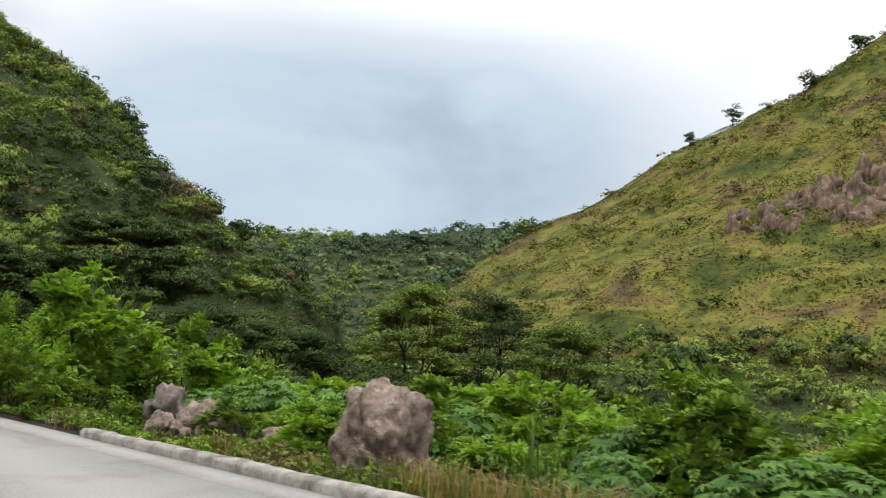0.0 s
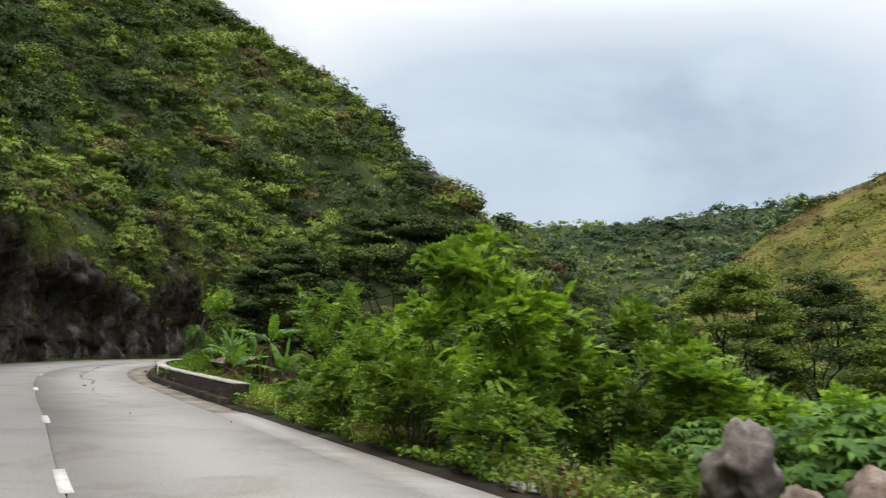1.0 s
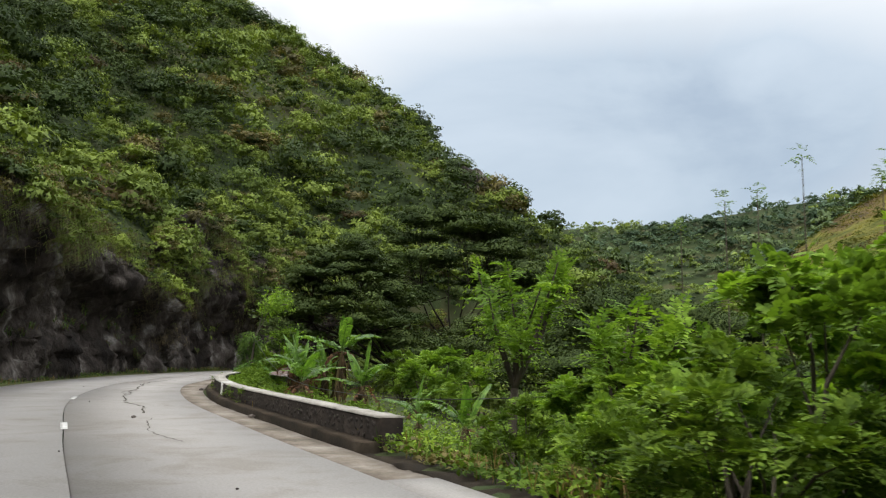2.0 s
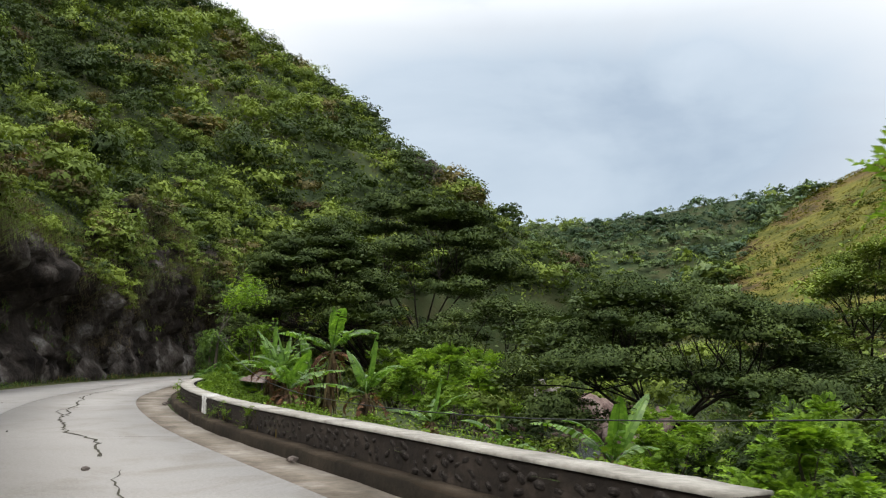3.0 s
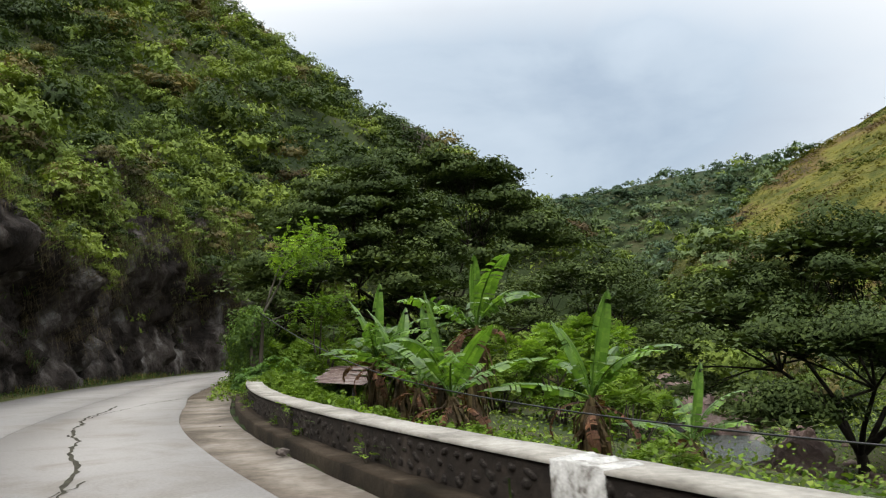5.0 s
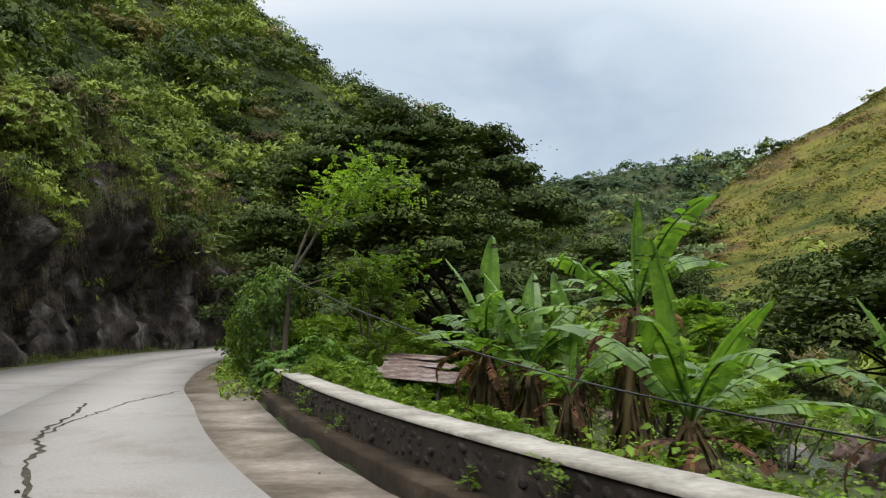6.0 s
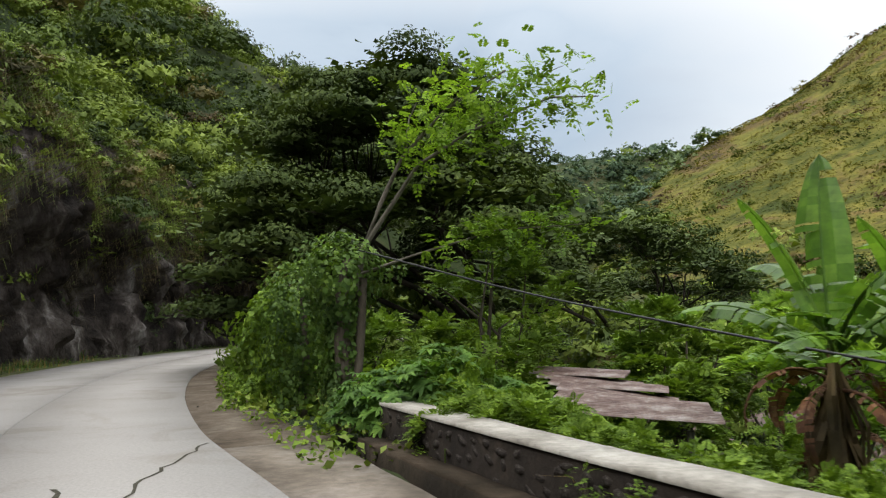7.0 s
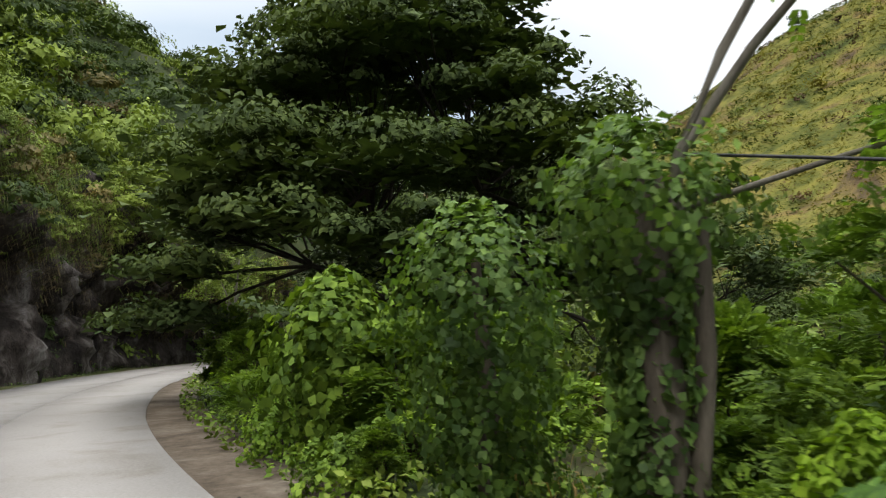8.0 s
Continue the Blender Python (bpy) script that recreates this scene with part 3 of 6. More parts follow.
# ---- cliff on the road's left ----
def cliff():
    s = np.arange(S_START + 8, S_END - 2, 0.36)
    h = np.linspace(-0.25, 1, 58)
    S, Hh = np.meshgrid(s, h, indexing="ij")
    tall = 12.0 + 1.6 * np.sin(s * 0.11 + 1) + 1.3 * np.sin(s * 0.27) - 3.5 * smoothstep(S_WALL_END + 38, S_END, s)
    Z = Hh * tall[:, None]
    # undercut foot, a bulging brow some six metres up, then a slope back under the grass
    brow = 6.2 + 0.9 * np.sin(S * 0.19) + 0.5 * np.sin(S * 0.53 + 2)
    lean = 0.08 * Z + 1.0 * np.sin(np.pi * np.clip((Z - 0.3) / (brow - 0.6), 0, 1)) - 0.55 * np.exp(-((Z - brow) / 1.1) ** 2) + 1.7 * smoothstep(0.62, 1.0, Hh)
    v = beside(S, -(5.15 + lean + 0.55 * np.sin(S * 0.31) + 0.4 * np.sin(S * 0.83 + 1)), 0)
    v[..., 2] = Z
    flat = v.reshape(-1, 3)
    n = beside(S, np.full(S.shape, -1.0))[..., :2] - beside(S, np.zeros(S.shape))[..., :2]
    n = n.reshape(-1, 2)
    for k, (p, q) in enumerate(zip(flat, n)):
        a = Vector(p)
        big = noise.noise(Vector((a.x * 0.20, a.y * 0.20, a.z * 0.24)))
        crease = abs(noise.noise(Vector((a.x * 0.42 + big, a.y * 0.42, a.z * 0.26))))
        block = noise.cell(Vector((a.x * 0.50 + big, a.y * 0.50, a.z * 0.36 + big))) - 0.5
        fine = noise.fractal(Vector((a.x * 1.3, a.y * 1.3, a.z * 0.9)), 0.55, 2.1, 5)
        push = 1.5 * big + 1.1 * (0.22 - min(crease, 0.35)) + 0.55 * block + 0.55 * fine
        push *= min(1.0, 0.25 + max(p[2], 0) * 0.5)
        flat[k, 0] += q[0] * push
        flat[k, 1] += q[1] * push
        flat[k, 2] += 0.15 * fine * (p[2] > 0.4)
    a, b = S.shape
    i = np.arange(a * b).reshape(a, b)
    faces = np.stack([i[:-1, :-1], i[:-1, 1:], i[1:, 1:], i[1:, :-1]], -1).reshape(-1, 4)
    ob = new("cliff", mesh_of("cliff", flat, faces, M_CLIFF))
    tagged(ob, "dark streaked rock face, overhung by dry grass", "cliff", kind="structure")
    return v.reshape(a, b, 3), n.reshape(a, b, 2)


CLIFF, CLIFF_N = cliff()


# ---- foliage ----
def turned(n):
    """Two unit vectors across each of the unit vectors n, turned at random."""
    helper = np.where(np.abs(n[:, 2:3]) < 0.9, (0.0, 0.0, 1.0), (1.0, 0.0, 0.0))
    a = np.cross(n, helper)
    a /= np.linalg.norm(a, axis=1)[:, None]
    b = np.cross(n, a)
    t = rng.uniform(0, 2 * np.pi, len(n))[:, None]
    return a * np.cos(t) + b * np.sin(t), b * np.cos(t) - a * np.sin(t)


def unit(v):
    return v / np.maximum(np.linalg.norm(v, axis=-1, keepdims=True), 1e-9)


def leaves(at, n, size, slim=0.5, fold=0.12):
    """One pointed leaf at each place, facing n: verts and quads."""
    a, b = turned(n)
    L = np.broadcast_to(np.asarray(size, float), (len(at),))[:, None]
    base, tip = at - a * L * 0.5, at + a * L * 0.5 - n * L * fold
    mid = at + n * L * fold * 0.6
    v = np.stack([base, mid - b * L * slim * 0.5, tip, mid + b * L * slim * 0.5], 1).reshape(-1, 3)
    return v, np.arange(len(v)).reshape(-1, 4)


def crown_points(count, clumps, radius, flat=0.7, hollow=0.55, clump_size=0.33, lower=-0.35):
    """Places and facings of leaves, in clumps over an uneven dome of that radius."""
    d = unit(rng.normal(size=(clumps, 3)))
    d[:, 2] = np.where(d[:, 2] < lower, -d[:, 2], d[:, 2])
    c = d * rng.uniform(hollow, 1.0, (clumps, 1)) * radius
    c[:, 2] *= flat
    size = radius * clump_size * rng.uniform(0.7, 1.35, clumps)
    which = rng.integers(clumps, size=count)
    o = unit(rng.normal(size=(count, 3)))
    o[:, 2] = np.abs(o[:, 2]) * 0.8 - 0.12
    p = c[which] + o * size[which, None] * rng.uniform(0.55, 1.05, (count, 1)) * (1, 1, 0.75)
    n = unit(o * 0.8 + d[which] * 0.4 + rng.normal(0, 0.35, (count, 3)) + (0, 0, 0.55))
    dome = unit(o * (1, 1, 1.2) + d[which] * 0.55 + (0, 0, 0.12))
    return p, n, dome


def limb(path, radii, sides=7):
    """A tapered, bent limb through the places of path: verts and quads."""
    path, radii = np.array(path, float), np.array(radii, float)
    t = unit(np.gradient(path, axis=0))
    side = unit(np.cross(t, np.where(np.abs(t[:, 2:3]) < 0.9, (0.0, 0.0, 1.0), (1.0, 0.0, 0.0))))
    other = np.cross(t, side)
    ang = np.linspace(0, 2 * np.pi, sides, endpoint=False)
    v = path[:, None] + radii[:, None, None] * (side[:, None] * np.cos(ang)[None, :, None] + other[:, None] * np.sin(ang)[None, :, None])
    k = len(path)
    i = np.arange(k * sides).reshape(k, sides)
    j = np.roll(i, -1, axis=1)
    f = np.stack([i[:-1], j[:-1], j[1:], i[1:]], -1).reshape(-1, 4)
    return v.reshape(-1, 3), f


def joined(bits):
    """Several (verts, faces) as one."""
    vs, fs, n = [], [], 0
    for v, f in bits:
        vs.append(v)
        fs.append(np.asarray(f) + n)
        n += len(v)
    return np.concatenate(vs), np.concatenate(fs)


def woods(name, spots, radii, mats, choice, count, leaf, label, flat=0.75):
    """A stand of crowns that nobody could count, as one mesh: fine leaves round a coarser inner layer."""
    protos, inner = [], int(count * 0.55)
    for k in range(14):
        p, n, dome = crown_points(count + inner, max(8, count // 24), 1.0, flat, 0.58, 0.38)
        p[:inner] *= 0.90
        n = unit(n + rng.normal(0, 1, n.shape) * np.where(np.arange(len(n)) < inner, 0.12, 0.4)[:, None])
        a, b = turned(n)
        L = np.concatenate([rng.uniform(1.7, 2.6, inner), rng.uniform(0.7, 1.35, count)])[:, None] * leaf
        v = np.stack([p - a * L * 0.45 + b * L * 0.40, p - a * L * 0.45 - b * L * 0.40, p + a * L * 0.55 - n * L * 0.1], 1).reshape(-1, 3)
        protos.append((v, np.arange(len(v)).reshape(-1, 3), np.repeat(unit(dome + 0.35 * n), 3, axis=0)))
    vs, fs, ms, ns, base = [], [], [], [], 0
    for (x, y, z), r, c in zip(spots, radii, choice):
        v, f, nn = protos[rng.integers(14)]
        a, tall = rng.uniform(0, 2 * np.pi), rng.uniform(0.8, 1.35)
        R = np.array([[math.cos(a), -math.sin(a), 0], [math.sin(a), math.cos(a), 0], [0, 0, 1]])
        vs.append(v @ R.T * (r, r, r * tall) + (x, y, z))
        ns.append(nn @ R.T)
        fs.append(f + base)
        ms.append(np.full(len(f), c))
        base += len(v)
    me = mesh_of(name, np.concatenate(vs), np.concatenate(fs), mats, np.concatenate(ms), normals=np.concatenate(ns))
    return tagged(new(name, me), label, "woods", kind="stuff")


def scattered(x0, x1, y0, y1, step, keep):
    """Jittered places on a grid where keep(x, y) holds."""
    gx, gy = np.meshgrid(np.arange(x0, x1, step), np.arange(y0, y1, step))
    x = gx.ravel() + rng.uniform(-0.5, 0.5, gx.size) * step
    y = gy.ravel() + rng.uniform(-0.5, 0.5, gx.size) * step
    ok = keep(x, y)
    return x[ok], y[ok]


def left_slope(x, y):
    d = -off_line(FOOT, x, y)[0]
    behind = y - np.minimum(180 + 1.5 * np.clip(-72 - x, 0, None), 256)
    return (d > 6.6) & (d < 200) & (behind < 9) & (y > 20)


def hillside_woods():
    mats = [M_WOOD_A, M_WOOD_B, M_WOOD_C, M_WOOD_D, M_BRONZE]
    for x0, x1, y0, y1, step, r0, count, leaf in ((-112, -36, 20, 118, 2.9, 1.7, 430, 0.085), (-215, -20, 118, 290, 4.6, 2.6, 320, 0.085), (-250, -112, 10, 118, 6.5, 3.6, 110, 0.12)):
        x, y = scattered(x0, x1, y0, y1, step, left_slope)
        z = ground_height(x, y)
        patch = wobble(x, y, 16, 6) + rng.normal(0, 0.5, len(x))
        choice = np.select([patch < -0.15, patch < 0.35, patch < 0.9], [1, 0, 2], 3)
        choice = np.where(rng.random(len(x)) < 0.03, 4, choice)
        r = r0 * np.clip(np.exp(rng.normal(0, 0.38, len(x))), 0.45, 1.75)
        woods("hillside_woods", np.stack([x, y, z + 0.45 * r], 1), r, mats, choice, count, leaf, "dense dark and yellow-green woods on a steep mountainside")

    x, y = scattered(-190, -30, 40, 270, 10.5, left_slope)
    big = (wobble(x, y, 24, 3) + rng.normal(0, 0.3, len(x)) > -0.15) & (-off_line(FOOT, x, y)[0] > 16)
    x, y = x[big], y[big]
    z = ground_height(x, y)
    r = 3.4 * np.clip(np.exp(rng.normal(0, 0.25, len(x))), 0.6, 1.4)
    woods("hillside_trees", np.stack([x, y, z + 0.55 * r], 1), r, [M_WOOD_B, M_WOOD_A], rng.choice(2, len(x), p=(0.72, 0.28)), 640, 0.06, "larger dark-crowned trees standing out of the hillside woods")


hillside_woods()


def low_cover():
    """Ferns, grass and saplings between the crowns, over the mountain's slope and the valley floor."""
    x = np.concatenate([rng.uniform(-112, -36, 60000), rng.uniform(-190, -20, 50000), rng.uniform(-60, 60, 46000)])
    y = np.concatenate([rng.uniform(20, 118, 60000), rng.uniform(118, 275, 50000), rng.uniform(25, 150, 46000)])
    ok = left_slope(x, y)
    ok[110000:] = (off_line(ROAD_COARSE, x[110000:], y[110000:])[0] > 10) & (off_line(RIVER, x[110000:], y[110000:])[0] ** 2 > 12)
    size = np.repeat((0.30, 0.65, 0.42), (60000, 50000, 46000))[ok] * rng.uniform(0.6, 1.4, ok.sum())
    x, y = x[ok], y[ok]
    size = np.where((y < 85) & (x > -36), size * 0.36, size)
    p = np.stack([x, y, ground_height(x, y) + size * rng.uniform(0, 0.8, len(x))], 1)
    n = unit(rng.normal(0, 0.6, p.shape) + (0.25, -0.1, 0.8))
    a, b = turned(n)
    L = size[:, None]
    v = np.stack([p - a * L * 0.5 - b * L * 0.32, p - a * L * 0.5 + b * L * 0.32, p + a * L * 0.6 - n * L * 0.15], 1).reshape(-1, 3)
    kind = np.select([wobble(x, y, 7, 3) + rng.normal(0, 0.4, len(x)) > 0.5, rng.random(len(x)) < 0.35], [2, 1], 0)
    tagged(new("low_cover", mesh_of("low_cover", v, np.arange(len(v)).reshape(-1, 3), [M_WOOD_A, M_WOOD_B, M_WOOD_C], kind)), "low green growth between the trees", "undergrowth", kind="stuff")


low_cover()


def far_woods():
    def keep(x, y):
        z = ground_height(x, y)
        return (off_line(FOOT, x, y)[0] > 3) & ((hill_flank(x, y) < z + 2) | (y > 395)) & (z > -5.5) & (rng.random(len(x)) < 0.9)
    x, y = scattered(-230, 135, 150, 640, 7.0, keep)
    z = ground_height(x, y)
    r = 4.3 * np.exp(rng.normal(0, 0.33, len(x)))
    patch = wobble(x, y, 45, 8) + rng.normal(0, 0.4, len(x))
    choice = np.select([patch < 0.1, patch < 0.75], [1, 0], 2)
    woods("far_woods", np.stack([x, y, z + 0.1 * r], 1), r, [M_FAR_A, M_FAR_B, M_WOOD_C], choice, 90, 0.14, "green woods on the far ridge and valley sides, haze in their colour", 0.8)


far_woods()


def toe_woods():
    """Trees at the foot of the grass hill, where the side valley opens."""
    x, y = scattered(-46, -10, 185, 268, 5.5, lambda a, b: (rng.random(len(a)) < 0.85) & (a < -10 - 0.10 * (262 - b)))
    z = ground_height(x, y)
    r = 3.4 * np.exp(rng.normal(0, 0.3, len(x)))
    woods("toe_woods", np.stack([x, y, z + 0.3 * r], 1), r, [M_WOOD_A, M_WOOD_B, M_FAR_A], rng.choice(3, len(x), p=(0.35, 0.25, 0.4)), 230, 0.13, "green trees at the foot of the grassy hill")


toe_woods()


# ---- plants ----
def sprays(origin, way, length, pairs, leaf, droop=0.35, slim=0.42):
    """Feathered leaves: pairs of leaflets along drooping twigs."""
    k = len(origin)
    way = unit(way)
    side = unit(np.cross(way, np.array([0, 0, 1.0]) + rng.normal(0, 0.15, (k, 3))))
    up = np.cross(side, way)
    L = np.broadcast_to(np.asarray(length, float), (k,))
    vs = []
    for j in range(pairs + 1):
        t = (j + 0.6) / (pairs + 0.6)
        c = origin + way * (L * t)[:, None] - np.array([0, 0, 1.0]) * (droop * L * t * t)[:, None]
        size = leaf * (1.15 - 0.5 * t) * rng.uniform(0.8, 1.2, k)
        for sgn in ((-1, 1) if j < pairs else (0,)):
            a = unit(side * sgn + way * (0.55 if sgn else 1.0) - np.array([0, 0, 1.0]) * rng.uniform(0.0, 0.5, (k, 1)))
            b = unit(np.cross(up, a))
            S = size[:, None]
            vs.append(np.stack([c, c + a * S * 0.5 + b * S * slim * 0.5 + up * S * 0.06, c + a * S, c + a * S * 0.5 - b * S * slim * 0.5 + up * S * 0.06], 1))
    v = np.concatenate(vs).reshape(-1, 3)
    return v, np.arange(len(v)).reshape(-1, 4)


def stems_to(points, base_r, trunk_r, height):
    """Thin bent stems from the ground to some of the places."""
    bits = []
    for p in points:
        b = np.array([rng.normal(0, base_r), rng.normal(0, base_r), -0.25])
        m = b * 0.4 + p * 0.6 + (0, 0, 0.12 * height) + rng.normal(0, 0.04 * height, 3)
        bits.append(limb([b, b * 0.7 + m * 0.3 + rng.normal(0, 0.02 * height, 3), m, p], [trunk_r, trunk_r * 0.8, trunk_r * 0.5, trunk_r * 0.2], 5))
    return joined(bits)


def feather_bush(place, r, h, twigs, leaf, mat, label, group="roadside bushes", pairs=5, reach=0.42, name="bush", category="bush", clumps=26):
    """A bush of feathered twigs in clumps, with dark gaps between them."""
    b = thing(name, place, label, category, group)
    twigs, leaf, reach = int(twigs * 1.8), leaf * 0.74, reach * 0.6
    d = unit(rng.normal(size=(clumps, 3)))
    d[:, 2] = np.abs(d[:, 2]) * 1.1
    d = unit(d)
    c = d * (r, r, h * 0.76) * rng.uniform(0.62, 1.05, (clumps, 1)) + (0, 0, h * 0.2)
    which = rng.integers(clumps, size=twigs)
    size = 0.30 * r * rng.uniform(0.7, 1.3, clumps)
    o = unit(rng.normal(size=(twigs, 3)))
    o[:, 2] = np.abs(o[:, 2]) * 0.8
    at = c[which] + o * (size[which] * rng.uniform(0.1, 0.9, twigs))[:, None]
    way = o * (1, 1, 0.5) + d[which] * 0.4 + rng.normal(0, 0.55, (twigs, 3)) + (0, 0, 0.2)
    child("foliage", mesh_of("foliage", *sprays(at, way, reach * rng.uniform(0.6, 1.25, twigs), pairs, leaf, 0.45, 0.72), mat), b)
    child("branchwork", mesh_of("branchwork", *stems_to(c[:13], r * 0.12, 0.020 * h ** 0.7, h), M_BARK), b, "thin brown branches")
    return b


def palmate_bush(place, r, h, count, leaf, mat, label, group="cassava-like shrubs"):
    """A shrub of broad hand-shaped leaves on long stalks."""
    b = thing("shrub", place, label, "shrub", group)
    d = unit(rng.normal(size=(count, 3)))
    d[:, 2] = np.abs(d[:, 2])
    o = d * (r, r, h * 0.75) * rng.uniform(0.55, 1.0, (count, 1)) + (0, 0, h * 0.25)
    n = unit(d * 0.55 + (0, 0, 0.8) + rng.normal(0, 0.25, (count, 3)))
    a, c = turned(n)
    vs = []
    for k in range(7):
        t = (k - 3) * 0.62
        w = a * math.cos(t) + c * math.sin(t)
        x = c * math.cos(t) - a * math.sin(t)
        S = leaf * rng.uniform(0.8, 1.2, (count, 1)) * (1 - 0.07 * abs(k - 3))
        vs.append(np.stack([o, o + w * S * 0.6 + x * S * 0.17 + n * S * 0.05, o + w * S - n * S * 0.22, o + w * S * 0.6 - x * S * 0.17 + n * S * 0.05], 1))
    v = np.concatenate(vs).reshape(-1, 3)
    child("foliage", mesh_of("foliage", v, np.arange(len(v)).reshape(-1, 4), mat), b)
    child("branchwork", mesh_of("branchwork", *stems_to(o[rng.integers(count, size=14)], r * 0.1, 0.016, h), M_BARK), b, "thin brown branches")
    return b


def blades(at, height, width, lean=0.5, bend=0.55):
    """Grass blades: two quads each, bent over."""
    k = len(at)
    a = rng.uniform(0, 2 * np.pi, k)
    out_way = np.stack([np.cos(a), np.sin(a), np.zeros(k)], 1) * (lean * rng.uniform(0.2, 1.0, k))[:, None]
    side = np.stack([-np.sin(a), np.cos(a), np.zeros(k)], 1)
    H = (np.broadcast_to(np.asarray(height, float), (k,)) * rng.uniform(0.6, 1.25, k))[:, None]
    W = np.broadcast_to(np.asarray(width, float), (k,))[:, None]
    up = np.array([0, 0, 1.0])
    m = at + (up * 0.62 + out_way * 0.45) * H
    t = at + (up * (1.0 - bend * 0.6) + out_way * (1.1 + bend * 0.5)) * H
    v = np.stack([at - side * W, at + side * W, m + side * W * 0.8, m - side * W * 0.8, m - side * W * 0.8, m + side * W * 0.8, t + side * W * 0.12, t - side * W * 0.12], 1).reshape(-1, 3)
    return v, np.arange(len(v)).reshape(-1, 4)


def tuft(place, h, count, mat, label, spread=0.3, name="grass_tuft", width=0.012, group="grass tufts", lean=0.5):
    b = np.concatenate([rng.normal(0, spread * 0.5, (count, 2)), np.full((count, 1), -0.05)], 1)
    ob = thing(name, place, label, "grass", group)
    child("foliage", mesh_of("foliage", *blades(b, h, width, lean), mat), ob)
    return ob


def spot(x, y, lift=0.0):
    return (x, y, float(ground_height(np.array([x]), np.array([y]))[0]) + lift)


def repeat(makers, spots, low=0.8, high=1.25):
    """Build each kind once, then copy it to the other spots with its own size and turn."""
    made = []
    for k, (x, y, size) in enumerate(spots):
        m = pose(*spot(x, y), 0, 0, rng.uniform(0, 360)) @ Matrix.Diagonal((size * rng.uniform(low, high), size * rng.uniform(low, high), size * rng.uniform(0.85, 1.15), 1))
        if k < len(makers):
            ob = makers[k]((0, 0, 0))
            ob.matrix_basis = m
            made.append(ob)
        else:
            p = made[k % len(makers)]
            loc = p.matrix_basis.copy()
            p.matrix_basis = Matrix()
            copy_thing(p, m)
            p.matrix_basis = loc


FRESH = "fresh green feathery bush crowding the road's edge"
DARK = "dense mid-green bush on the roadside bank"
CASSAVA = "broad-leaved shrub with hand-shaped green leaves"

# bushes on the bank beside the kerb
BANK = [lambda p: feather_bush(p, 1.15, 2.3, 620, 0.135, M_LEAF_FRESH, FRESH),
        lambda p: feather_bush(p, 1.2, 2.2, 620, 0.125, M_LEAF_BUSH, DARK),
        lambda p: feather_bush(p, 1.3, 2.5, 660, 0.14, M_LEAF_FRESH, FRESH),
        lambda p: feather_bush(p, 0.9, 1.3, 420, 0.10, M_LEAF_BUSH, DARK)]
repeat(BANK, [(-6.4, 20.8, 1.65), (-4.3, 22.0, 1.35), (-8.4, 22.4, 1.2), (-6.9, 18.5, 0.95), (-10.0, 23.8, 0.95), (-8.9, 20.8, 0.9), (-11.2, 26.0, 0.8), (-10.3, 22.1, 0.85),
              (-12.0, 28.0, 0.8), (-11.9, 23.9, 0.5), (-13.4, 30.2, 0.7), (-5.2, 17.4, 0.75), (-2.6, 20.4, 1.15), (-4.0, 25.0, 1.6), (-7.5, 26.0, 1.3), (-10.5, 28.0, 0.9)])
repeat(BANK, [(-0.6, 23.5, 1.3), (2.4, 21.5, 1.25), (5.4, 19.0, 1.25), (8.4, 15.6, 1.35), (10.4, 11.6, 1.3), (7.6, 12.8, 1.2), (12.8, 14.0, 1.5), (9.6, 8.4, 1.15), (6.4, 15.8, 1.1),
              (3.2, 15.0, 0.8), (0.6, 15.8, 0.7), (-3.2, 16.6, 0.65), (12.0, 7.8, 1.2), (15.2, 10.4, 1.4), (4.4, 13.2, 0.6)])
repeat(BANK, [(1.2, 13.1, 0.5), (-0.2, 14.0, 0.45), (-9.4, 25.0, 1.05), (-2.0, 27.0, 1.5), (3.5, 26.0, 1.6), (9.0, 21.0, 1.6), (14.0, 18.5, 1.7), (18, 14, 1.6)])
repeat([lambda p: palmate_bush(p, 1.25, 1.7, 520, 0.20, M_LEAF_CASSAVA, CASSAVA),
        lambda p: palmate_bush(p, 1.0, 1.5, 380, 0.19, M_LEAF_CASSAVA, CASSAVA)],
       [(-0.8, 18.0, 1.3), (1.3, 17.6, 1.2), (-2.4, 18.6, 1.05), (6.8, 13.6, 1.2), (3.2, 18.2, 1.25), (-0.2, 19.6, 1.3), (8.2, 10.8, 1.0), (5.8, 10.4, 0.8)])

